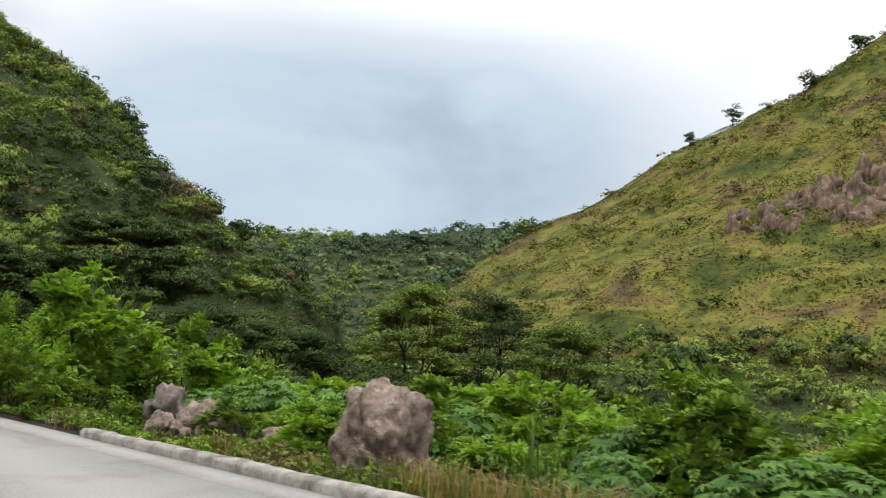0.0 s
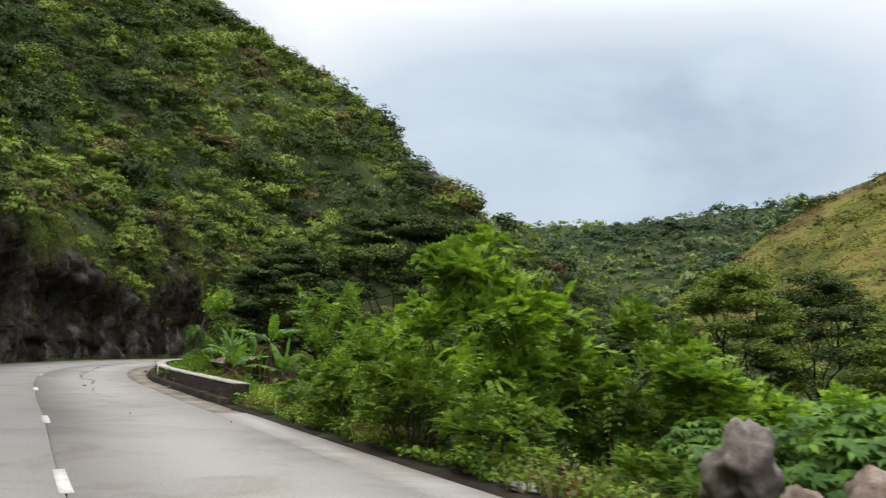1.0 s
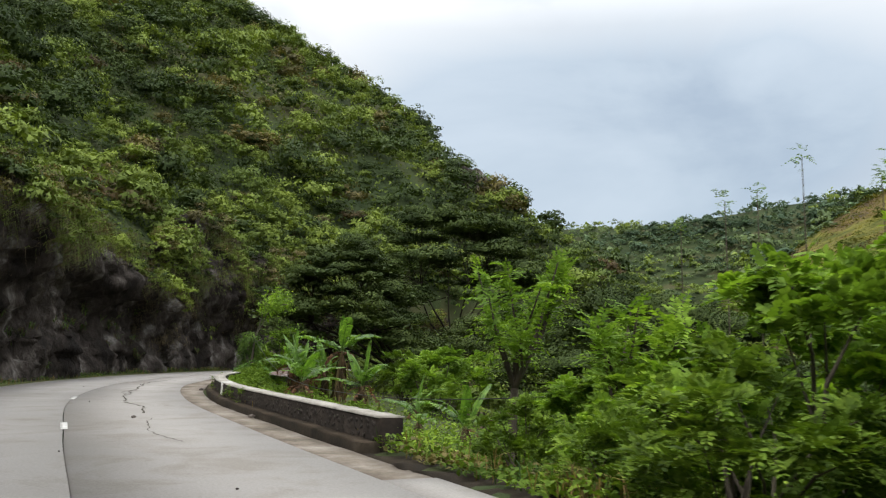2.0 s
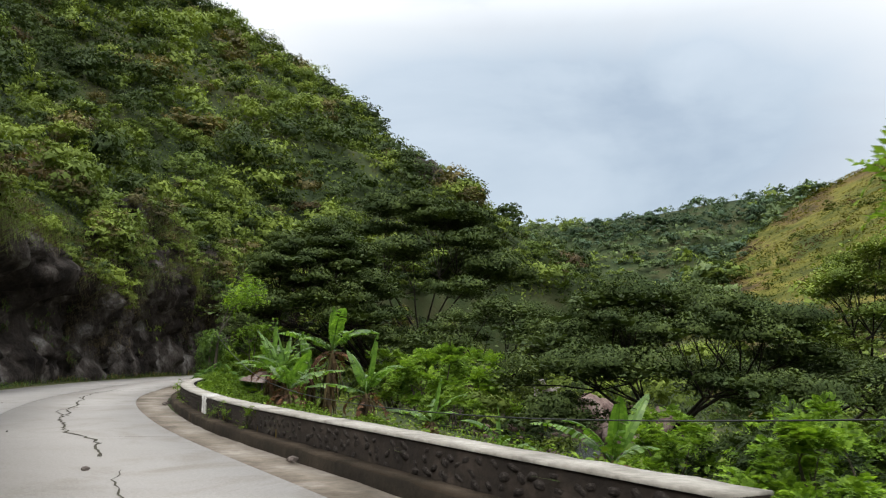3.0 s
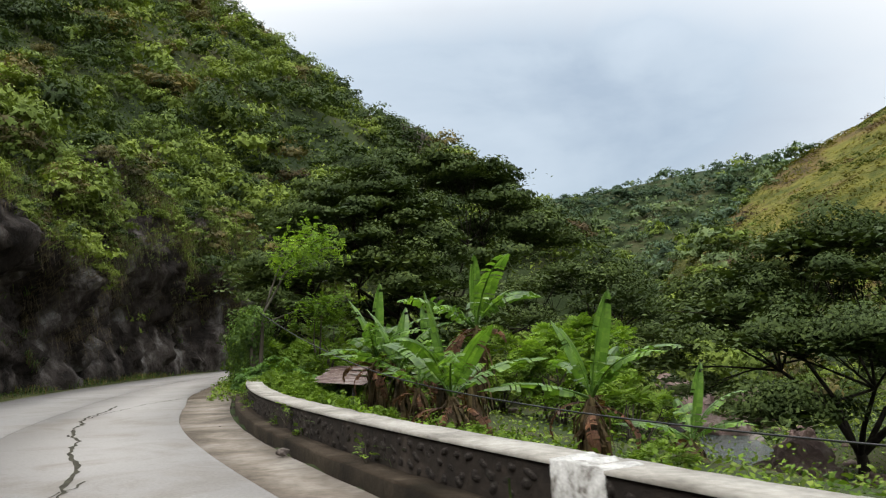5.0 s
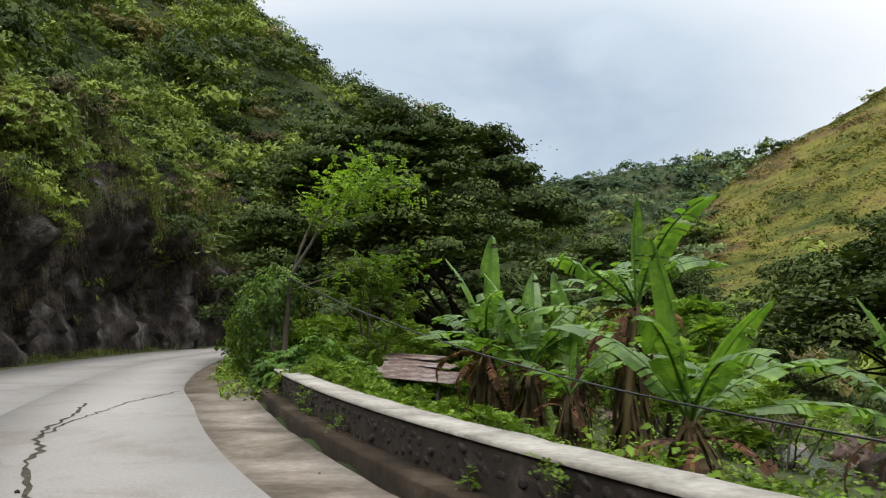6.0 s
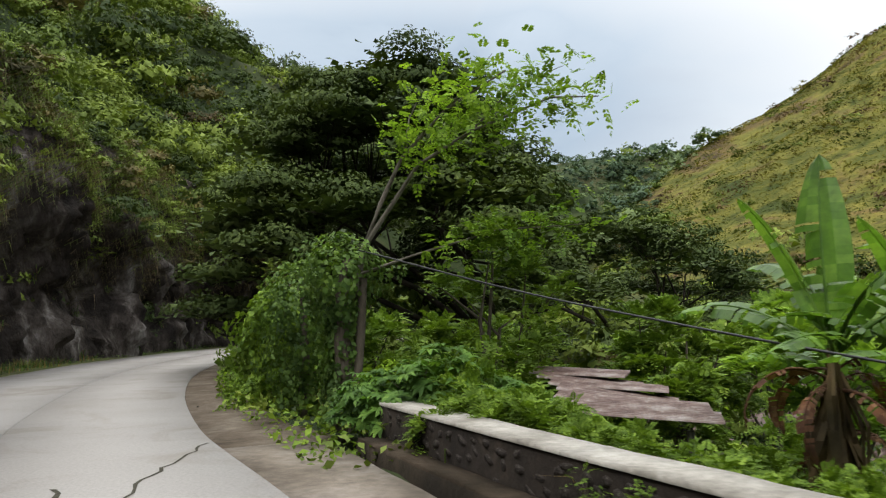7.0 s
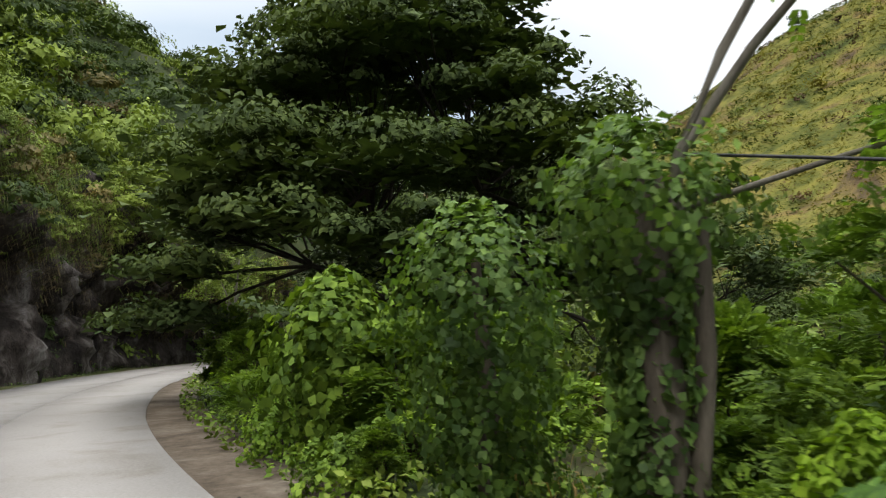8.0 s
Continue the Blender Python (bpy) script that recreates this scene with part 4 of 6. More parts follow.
# small trees at the parapet's near end
def sapling(place, h, lean, label, mat=None, twigs=260, spread=1.1):
    t = thing("small_tree", place, label, "tree", "saplings by the wall")
    fork = np.array([lean[0] * 0.45, lean[1] * 0.45, h * 0.42])
    bits = [limb([(0, 0, -0.3), (0.05, -0.03, h * 0.2), fork], [0.085, 0.075, 0.06], 7)]
    tips = []
    for k in range(9):
        a = k * 2.4 + rng.uniform(-0.4, 0.4)
        tip = fork + (math.cos(a) * spread * rng.uniform(0.35, 1.0) + lean[0] * 0.5, math.sin(a) * spread * rng.uniform(0.35, 1.0) + lean[1] * 0.5, h * rng.uniform(0.2, 0.58))
        bits.append(limb([fork, fork * 0.55 + tip * 0.45 + rng.normal(0, 0.06, 3), tip], [0.045, 0.028, 0.01], 6))
        tips.append((fork, tip))
    child("trunk", mesh_of("trunk", *joined(bits), M_BARK), t, "forked brown trunk")
    tips = np.array(tips)
    which = rng.integers(9, size=twigs)
    f = rng.uniform(0.45, 1.02, twigs)[:, None]
    o = tips[which, 0] * (1 - f) + tips[which, 1] * f
    way = rng.normal(0, 0.7, (twigs, 3)) + (0, 0, 0.35)
    child("foliage", mesh_of("foliage", *sprays(o, way, rng.uniform(0.3, 0.6, twigs), 6, 0.12), mat or M_LEAF_FRESH), t)
    return t


sapling(spot(-12.6, 25.6), 3.5, (0.1, 0.2), "small forked tree with sparse bright leaves beside the parapet")
sapling(spot(-10.9, 24.3), 2.8, (0.5, 0.2), "small leaning tree with bare lower branches")

feather_bush(spot(-36.3, 54.9), 1.25, 3.7, 900, 0.095, M_LEAF_BUSH, "tall loose green bush behind the shed", "bushes past the wall", clumps=34)
repeat(BANK, [(-15.8, 58.0, 1.7), (-12.0, 60.5, 1.9), (-10.0, 54.0, 1.7), (-13.4, 50.0, 1.4), (-17.4, 52.6, 1.2), (-9.0, 47.0, 1.5), (-12.5, 44.0, 1.2), (-15.2, 63.5, 1.8), (-6.5, 58.5, 2.0),
              (-8.4, 65.0, 2.0), (-16.4, 47.4, 1.0), (-27.0, 57.5, 1.5), (-29.6, 61.0, 1.7), (-32.6, 63.5, 1.7), (-28.8, 67.5, 1.8)])

# dark foliage that also carries the spreading tree's shade in its leaf colour
repeat([lambda p: feather_bush(p, 1.4, 2.4, 640, 0.12, M_WOOD_B, "dark-leaved bush, the spreading tree's shade put into its colour", "shaded bushes")],
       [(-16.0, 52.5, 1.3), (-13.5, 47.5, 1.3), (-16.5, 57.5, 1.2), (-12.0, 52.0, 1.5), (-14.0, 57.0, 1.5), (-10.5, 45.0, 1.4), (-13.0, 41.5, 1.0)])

# undergrowth: leafy herbs over the bank and behind the wall
def undergrowth():
    def cover(count, s0, s1, o0, o1, size, mats, mix, hmax, label):
        s, o = rng.uniform(s0, s1, count), o0 + (o1 - o0) * rng.uniform(0, 1, count) ** 1.3
        p = beside(s, o)
        heave = 0.5 + 0.5 * wobble(p[:, 0], p[:, 1], 0.8, 3)
        p[:, 2] = ground_height(p[:, 0], p[:, 1]) + hmax * heave * rng.uniform(0.1, 1.0, count)
        n = unit(rng.normal(0, 0.55, (count, 3)) + (0, 0, 1))
        v, f = leaves(p, n, size * rng.uniform(0.6, 1.5, count), 0.62)
        pick = (wobble(p[:, 0], p[:, 1], 2.2, 9) + rng.normal(0, 0.3, count) > mix).astype(int)
        tagged(new("undergrowth", mesh_of("undergrowth", v, f, mats, pick)), label, "undergrowth", kind="stuff")
    cover(34000, S_TIP - 1, S_WALL_END + 1, 4.95, 10, 0.085, [M_LEAF_BUSH, M_LEAF_FRESH], 0.55, 0.75, "bright creeping herbs behind the parapet")
    cover(26000, S_TIP - 26, S_TIP, 4.35, 10, 0.085, [M_LEAF_BUSH, M_WOOD_D], 0.45, 0.4, "low weeds and dry stalks along the kerb")
    cover(16000, S_WALL_END - 1.5, S_END - 4, 3.35, 8, 0.10, [M_LEAF_BUSH, M_WOOD_A], 0.2, 0.55, "weeds and creepers along the road's edge")
    cover(14000, S_PIER - 26, S_END - 4, -5.7, -4.2, 0.08, [M_GRASS, M_WOOD_B], 0.3, 0.4, "weeds at the cliff's foot")
    cover(30000, S_START - 4, S_END, 9, 62, 0.13, [M_LEAF_BUSH, M_WOOD_A], 0.2, 0.9, "rank herbs on the slope down to the river")
    count = 16000
    s, o = rng.uniform(S_TIP - 26, S_WALL_END + 34, count), np.where(rng.random(count) < 0.55, rng.uniform(4.4, 8, count), rng.uniform(-5.6, -4.0, count))
    p = beside(s, o)
    p[:, 2] = ground_height(p[:, 0], p[:, 1]) - 0.03
    keep = wobble(p[:, 0], p[:, 1], 1.6, 12) > -0.1
    p = p[keep]
    v, f = blades(p, 0.5, 0.009, 0.7)
    kind = (rng.random(len(p)) < 0.45).astype(int)
    tagged(new("roadside_grass", mesh_of("roadside_grass", v, f, [M_GRASS, M_STRAW], np.repeat(kind, 2))), "green and straw-coloured grass on the bank", "grass", kind="stuff")


undergrowth()

def dry_verge():
    s, o = rng.uniform(S_START - 2, S_KERB_END - 6, 12000), 4.35 + 3.6 * rng.uniform(0, 1, 12000) ** 1.3
    p = beside(s, o)
    p[:, 2] = ground_height(p[:, 0], p[:, 1]) - 0.03
    p = p[wobble(p[:, 0], p[:, 1], 1.3, 5) > -0.3]
    v, f = blades(p, 0.62, 0.008, 0.6)
    kind = np.repeat((rng.random(len(p)) < 0.3).astype(int), 2)
    tagged(new("dry_grass", mesh_of("dry_grass", v, f, [M_STRAW, M_GRASS], kind)), "dry straw-coloured grass beside the kerb", "grass", kind="stuff")


S_KERB_END = road_at(-1.9 - 2.8, 14.2 - 3.0)
dry_verge()

# reeds beside the kerb
for x, y, h in ((4.9, 12.0, 2.0), (5.5, 12.5, 1.7), (1.8, 13.4, 0.7), (3.9, 11.6, 0.6)):
    tuft(spot(x, y), h, 46, M_GRASS, "tall green reed grass among the roadside bushes", 0.35, "reed_clump", 0.014, "reeds")
for k in range(14):
    p = beside([rng.uniform(S_TIP - 24, S_TIP - 4)], [rng.uniform(4.5, 5.6)])[0]
    tuft(spot(p[0], p[1]), rng.uniform(0.35, 0.6), 38, M_STRAW, "dry straw-coloured grass by the kerb", 0.25)


# ---- banana plants ----
def banana_leaf(length, width, start, droop, torn):
    """A blade along an arching midrib, split into strips where the wind tore it."""
    k = 24
    t = np.linspace(0, 1, k)
    ang = start - droop * t ** 1.25
    step = length / (k - 1)
    x = np.r_[0, np.cumsum(np.cos(ang[:-1]) * step)]
    z = np.r_[0, np.cumsum(np.sin(ang[:-1]) * step)]
    rib = np.stack([x, np.zeros(k), z], 1)
    half = width * np.clip(np.sin(np.pi * np.clip((t - 0.14) / 0.86, 0, 1) ** 0.72), 0, None) ** 0.55 * 0.5
    nrm = np.stack([-np.sin(ang), np.zeros(k), np.cos(ang)], 1)
    bits = []
    for sgn in (-1, 1):
        sag = rng.uniform(0.0, 0.35)
        for j in range(3, k - 1):
            if rng.random() < torn * 0.18:
                continue
            torn_here = rng.random() < torn
            if torn_here:
                sag = rng.uniform(0.1, 1.15)
            a, b = rib[j], rib[j + 1]
            b2 = a + (b - a) * (0.72 if torn_here else 1.0)
            trim = rng.uniform(0.85, 1.0) if torn > 0.2 else 1.0
            reach_a = np.array([0.14 * half[j], sgn * half[j] * math.cos(sag), 0]) + nrm[j] * half[j] * (0.26 - math.sin(sag))
            reach_b = np.array([0.14 * half[j + 1], sgn * half[j + 1] * math.cos(sag), 0]) + nrm[j + 1] * half[j + 1] * (0.26 - math.sin(sag))
            reach_a, reach_b = reach_a * trim, reach_b * trim
            ma, mb = a + reach_a * 0.5 + nrm[j] * half[j] * 0.12, b2 + reach_b * 0.5 + nrm[j] * half[j] * 0.12
            bits.append((np.array([a, b2, mb, ma, ma, mb, b2 + reach_b, a + reach_a]), np.arange(8).reshape(2, 4)))
    bits.append(limb(rib, np.interp(t, [0, 0.15, 1], [0.034, 0.022, 0.004]) * (length / 2.0), 5))
    v, f = joined(bits)
    # the whole blade curls a little to one side
    v[:, 1] += rng.uniform(-0.12, 0.12) * v[:, 0] ** 2
    return v, f


BANANA_LEAVES = [mesh_of("leaf", *banana_leaf(*q), M_BANANA) for q in
                 ((2.1, 0.60, 1.50, 0.25, 0.06), (2.1, 0.58, 1.40, 0.55, 0.12), (2.3, 0.60, 1.10, 1.2, 0.35), (2.2, 0.56, 0.90, 1.3, 0.5),
                  (2.4, 0.54, 0.75, 1.1, 0.6), (2.1, 0.60, 1.20, 1.6, 0.3), (2.2, 0.56, 0.55, 0.8, 0.4))]
BANANA_DRY = [mesh_of("dry_leaf", *banana_leaf(L, 0.34, st, 2.4, tn), M_BANANA_DEAD) for L, st, tn in ((1.5, 0.55, 0.5), (1.8, 0.3, 0.6), (1.2, 0.9, 0.4))]


def banana(x, y, crown, size, count, dry=3, upright=1, turn=None, lean=(0, 0), base=None):
    z = spot(x, y)[2] if base is None else base
    p = thing("banana_plant", (x, y, z), "banana plant with torn green leaves and dry brown ones", "banana plant", "banana plants")
    h = crown - z
    stem = limb([(0, 0, -0.3), (lean[0] * 0.3, lean[1] * 0.3, h * 0.45), (lean[0], lean[1], h)], [0.13 * size, 0.10 * size, 0.06 * size], 9)
    child("stem", mesh_of("stem", *stem, M_BANANA_STEM), p, "pale brown sheathed stem")
    a = rng.uniform(0, 360) if turn is None else turn
    for k in range(count):
        lf = child("leaf", BANANA_LEAVES[k % 2 if k < upright else 2 + (k % 5)], p)
        lf.matrix_basis = pose(lean[0], lean[1], h - 0.08, 0, 0, a) @ pose(0, 0, 0, rng.uniform(-16, 16), rng.uniform(-8, 10), 0) @ Matrix.Scale(size * rng.uniform(0.82, 1.12), 4)
        a += 137.5 + rng.uniform(-24, 24)
    for k in range(dry):
        lf = child("dry_leaf", BANANA_DRY[k % 3], p, "dry rust-brown hanging leaf")
        lf.matrix_basis = pose(lean[0], lean[1], h - rng.uniform(0.1, 0.4), 0, 0, a) @ pose(0, 0, 0, rng.uniform(-20, 20), rng.uniform(0, 25), 0) @ Matrix.Scale(size * rng.uniform(0.7, 1.05), 4)
        a += 100 + rng.uniform(-20, 20)
    # dead sheaths hanging down round the stem
    n = 90
    a, top = rng.uniform(0, 2 * np.pi, n), h * rng.uniform(0.25, 0.95, n)
    o = np.stack([np.cos(a), np.sin(a), np.zeros(n)], 1)
    w = np.stack([-np.sin(a), np.cos(a), np.zeros(n)], 1) * (0.035 * size * rng.uniform(0.4, 1.6, n))[:, None]
    at = o * 0.09 * size + np.array([[lean[0], lean[1], 0.0]]) * (top / h)[:, None] + np.stack([0 * a, 0 * a, top], 1)
    L = (np.minimum(top, rng.uniform(0.5, 1.3, n)))[:, None]
    m = at + o * 0.24 * size * rng.uniform(0.2, 1.3, (n, 1)) - (0, 0, 1) * L * 0.45
    e = m + o * rng.normal(0.02, 0.06, (n, 1)) + w * rng.normal(0, 1.5, (n, 1)) - (0, 0, 1) * L * 0.55
    v = np.stack([at - w, at + w, m + w * 1.3, m - w * 1.3, m - w * 1.3, m + w * 1.3, e + w * 0.5, e - w * 0.5], 1).reshape(-1, 3)
    child("dry_sheath", mesh_of("dry_sheath", v, np.arange(len(v)).reshape(-1, 4), M_SHEATH), p, "hanging grey-brown dead leaf sheaths")
    return p


M_SHEATH = leafy("banana_sheath", (0.045, 0.030, 0.018), (0.090, 0.062, 0.036), (0.15, 0.11, 0.07), 1.2, 0.15)
M_BANANA_STEM = mottled("banana_stem", [(0.3, (0.085, 0.055, 0.028)), (0.55, (0.16, 0.12, 0.05)), (0.75, (0.17, 0.20, 0.07))], 2.0, 0.7, 0.3, 0.3, stretch=(1, 1, 0.3))
banana(-32.8, 50.5, 1.10, 0.85, 9, 6, 2)
banana(-32.0, 50.0, 0.75, 0.80, 8, 6, 2)
banana(-32.5, 51.3, 0.55, 0.70, 6, 4, 1)
banana(-31.3, 51.2, 0.75, 0.75, 6, 5, 1)
banana(-31.3, 49.3, 0.35, 0.70, 6, 4, 1)
banana(-29.7, 46.5, 0.30, 1.0, 8, 5, 2)
banana(-30.5, 51.0, 1.75, 1.1, 9, 5, 1, lean=(0.25, 0.1))
banana(-27.0, 47.4, 0.15, 1.05, 7, 4, 2)
banana(-25.1, 49.2, -0.95, 0.8, 6, 2, 1)
banana(-16.2, 32.9, -0.25, 0.6, 6, 1, 2)
banana(-18.9, 36.0, -0.45, 0.55, 5, 1, 1)


# ---- rain trees in the valley ----
def rain_tree(place, trunk_h, pads, label, leaf=0.17, per_pad=1450, girth=0.25, mat=None):
    """A spreading tree: low-forking limbs that carry flat pads of fine leaves. pads: (x, y, z, radius) from the base."""
    t = thing("rain_tree", place, label, "tree", "spreading trees in the valley")
    bits = [limb([(0, 0, -0.6), (0.1, 0.05, trunk_h * 0.5), (0.0, 0.1, trunk_h)], [girth * 1.25, girth, girth * 0.85], 10)]
    pads = [np.array(p) for p in pads]
    middle = np.mean([p[:3] for p in pads], axis=0)
    mains = []
    for k in range(6):
        a = k * 1.05 + rng.uniform(-0.3, 0.3)
        reach = 0.42 * max(np.hypot(*(p[:2] - middle[:2])) for p in pads)
        e = np.array([middle[0] + math.cos(a) * reach, middle[1] + math.sin(a) * reach, trunk_h + (middle[2] - trunk_h) * rng.uniform(0.45, 0.75)])
        s = np.array([0, 0.1, trunk_h * rng.uniform(0.7, 1.0)])
        m = s * 0.5 + e * 0.5 + rng.normal(0, 0.3, 3) + (0, 0, 0.3)
        bits.append(limb([s, m, e], [girth * 0.55, girth * 0.42, girth * 0.28], 8))
        mains.append(e)
    vs, fs, ns, n0 = [], [], [], 0
    for x, y, z, r in pads:
        b = np.array([x, y, z - 0.1 * r])
        e = min(mains, key=lambda q: np.linalg.norm(q - b))
        m = e * 0.5 + b * 0.5 + rng.normal(0, 0.25, 3)
        bits.append(limb([e, m, b], [girth * 0.24, girth * 0.16, girth * 0.06], 6))
        for j in range(3):
            q = b + (rng.normal(0, r * 0.4), rng.normal(0, r * 0.4), rng.uniform(0.0, 0.2) * r)
            bits.append(limb([m, (b + q) / 2, q], [girth * 0.09, girth * 0.06, girth * 0.02], 5))
        count = int(per_pad * r * r / 3)
        p, n, dome = crown_points(count, max(7, int(4.2 * r)), r, 0.44, 0.35, 0.40, 0.0)
        v, f = leaves(p + (x, y, z), unit(n + rng.normal(0, 0.3, n.shape)), leaf * rng.uniform(0.6, 1.3, count), 0.6)
        ns.append(np.repeat(unit(dome + 0.4 * n), 4, axis=0))
        vs.append(v)
        fs.append(f + n0)
        n0 += len(v)
        # oversized leaves added inside to block light, close the canopy and darken its underside
        deep = int(60 * r * r)
        d = rng.normal(size=(deep, 3)) * (0.40, 0.40, 0.07) * r + (x, y, z + 0.02 * r)
        v, f = leaves(d, unit(rng.normal(0, 0.25, (deep, 3)) + (0, 0, 1)), rng.uniform(0.26, 0.42, deep), 0.8)
        ns.append(np.repeat(np.tile((0.0, 0.0, 1.0), (deep, 1)), 4, axis=0))
        vs.append(v)
        fs.append(f + n0)
        n0 += len(v)
    child("trunk", mesh_of("trunk", *joined(bits), M_BARK_DARK), t, "dark forking trunk and limbs")
    child("crown", mesh_of("crown", np.concatenate(vs), np.concatenate(fs), mat or M_LEAF_TREE, normals=np.concatenate(ns)), t)
    return t


def pad_ring(seed, count, spread, low, high, size, lift=0.55, shift=(0, 0)):
    """Pads of a broad low dome: higher towards the middle."""
    r = np.random.default_rng(seed)
    pads = []
    for k in range(count):
        a, q = k * 2.399 + r.uniform(-0.3, 0.3), math.sqrt((k + 0.5) / count)
        z = high - (high - low) * q ** 2.2 * r.uniform(0.75, 1.1) - r.uniform(0, lift)
        pads.append((math.cos(a) * q * spread + shift[0], math.sin(a) * q * spread + shift[1], z, size * r.uniform(0.75, 1.25)))
    return pads


rain_tree(spot(-37.5, 72.0), 1.9, pad_ring(1, 54, 6.0, 3.8, 11.4, 1.9, 1.5, (-3.3, -2.4)), "broad dark-leaved spreading tree below the road")
rain_tree(spot(-18.5, 68.3), 1.5, pad_ring(2, 44, 9.2, 4.6, 10.6, 2.3, 1.1, (1.0, -1.0)), "broad dark-leaved spreading tree by the river")
rain_tree(spot(-32.0, 84.0), 3.0, pad_ring(3, 28, 7.5, 4.0, 9.4, 2.1, 1.2), "spreading tree with flat green crown in the valley", per_pad=700)
rain_tree(spot(-46.5, 106.0), 4.0, pad_ring(4, 34, 10.5, 8.0, 20.5, 3.0, 1.8), "tall dark spreading tree at the spur's foot", 0.4, 420)
rain_tree(spot(-9.0, 78.0), 3.0, pad_ring(5, 24, 8.0, 4.5, 7.8, 2.2, 0.9), "spreading tree with flat green crown beside the river", per_pad=700)

rain_tree(spot(-4.5, 84.0), 4.0, pad_ring(6, 30, 5.5, 7.0, 15.5, 2.2, 1.5), "round-crowned green tree on the valley floor", per_pad=520, mat=M_WOOD_A)
rain_tree(spot(3.0, 92.0), 4.0, pad_ring(7, 30, 6.5, 6.0, 16.0, 2.4, 1.5), "round-crowned green tree on the valley floor", per_pad=480, mat=M_WOOD_B)
rain_tree(spot(10.0, 84.0), 3.5, pad_ring(8, 26, 5.5, 5.0, 12.5, 2.2, 1.5), "round-crowned green tree on the valley floor", per_pad=480, mat=M_WOOD_A)


# ---- bushes and vines beyond the parapet's end ----
repeat([lambda p: feather_bush(p, 1.0, 2.0, 620, 0.115, M_LEAF_BUSH, "vine-hung bush at the road's edge", "bushes past the wall"),
        lambda p: feather_bush(p, 1.1, 1.6, 640, 0.10, M_LEAF_BUSH, "leafy green bush at the road's edge", "bushes past the wall"),
        lambda p: feather_bush(p, 0.8, 1.2, 340, 0.14, M_LEAF_LIME, "lime-green young bush among darker growth", "bushes past the wall")],
       [(-37.3, 55.6, 0.7), (-37.6, 54.0, 0.5), (-37.5, 53.2, 0.42), (-40.1, 58.6, 0.8), (-36.8, 55.4, 0.7), (-35.9, 53.4, 0.6), (-37.2, 56.6, 0.9), (-41.9, 60.9, 0.5),
        (-37.0, 53.4, 0.55), (-40.5, 57.2, 0.35), (-42.6, 62.2, 0.7), (-35.6, 54.4, 0.8), (-43.8, 66.0, 0.9), (-41.0, 62.4, 1.1), (-34.6, 55.2, 0.9), (-45.6, 71.2, 1.0), (-43.2, 69.5, 1.2),
        (-47.4, 77.5, 1.0), (-36.4, 59.0, 1.2), (-39.4, 59.6, 1.2), (-37.0, 56.4, 0.9), (-33.6, 54.2, 0.8), (-38.9, 64.5, 1.2), (-45.0, 75.5, 1.2)])
repeat([lambda p: feather_bush(p, 0.8, 1.1, 380, 0.085, M_LEAF_BUSH, "low leafy weeds crowding the tin-roofed shed", "weeds round the shed")],
       [(q[0], q[1], size) for q, size in zip(beside(S_WALL_END - np.arange(0.6, 9.0, 0.75), np.tile((5.25, 5.7), 6)), (0.75, 0.8, 0.7, 0.75, 0.6, 0.7, 0.6, 0.65, 0.55, 0.6, 0.5, 0.6))]
       + [(-35.9, 51.0, 0.8), (-34.6, 50.9, 0.65), (-36.4, 52.3, 0.9), (-33.4, 51.2, 0.7), (-34.9, 54.3, 1.0), (-32.6, 52.6, 0.9), (-36.3, 51.0, 0.6), (-31.8, 48.2, 0.6), (-29.0, 45.3, 0.5), (-25.6, 44.5, 0.6)])
repeat([lambda p: palmate_bush(p, 0.95, 1.2, 260, 0.22, M_LEAF_CASSAVA, "broad-leaved shrub beside the parapet's end")],
       [(-36.8, 52.6, 1.05), (-35.8, 52.2, 0.9), (-37.6, 52.7, 0.75)])

leaning = thing("leaning_tree", spot(-38.3, 54.6), "leaning pale-barked tree with thin leafy upper branches", "tree")
_limbs = [([(0, 0, -0.3), (0.0, 0.0, 1.6), (0.1, 0.0, 2.55), (0.42, -0.1, 3.25), (0.80, -0.3, 3.9), (1.5, -0.6, 4.5), (2.4, -1.0, 4.9)], 0.062),
          ([(0.12, 0.0, 2.6), (0.65, -0.1, 3.3), (1.05, -0.4, 3.75), (1.9, -0.9, 4.1), (3.0, -1.5, 4.35), (3.6, -1.8, 4.25)], 0.042),
          ([(0.85, -0.3, 4.0), (0.9, -0.2, 4.5), (1.15, -0.2, 5.0)], 0.024),
          ([(1.5, -0.6, 4.5), (1.9, -0.6, 4.9), (2.2, -0.7, 5.25)], 0.018),
          ([(1.9, -0.9, 4.1), (2.5, -1.2, 4.6), (3.2, -1.4, 4.8)], 0.018),
          ([(0.05, 0.0, 2.2), (1.0, -0.3, 2.45), (2.2, -0.4, 2.75), (3.4, -0.3, 2.8)], 0.026)]
child("trunk", mesh_of("trunk", *joined([limb(p, np.linspace(r, 0.2 * r, len(p)), 7) for p, r in _limbs]), M_BARK_PALE), leaning, "pale grey bark")
_o = []
for p, r in _limbs:
    line = spline(p, 0.12)
    line = line[line[:, 2] > (2.5 if p[-1][2] < 3 else 3.85)]
    _o.append(np.repeat(line, 8, axis=0) + rng.normal(0, 1, (8 * len(line), 3)) * (0.26, 0.26, 0.20))
_o = np.concatenate(_o)
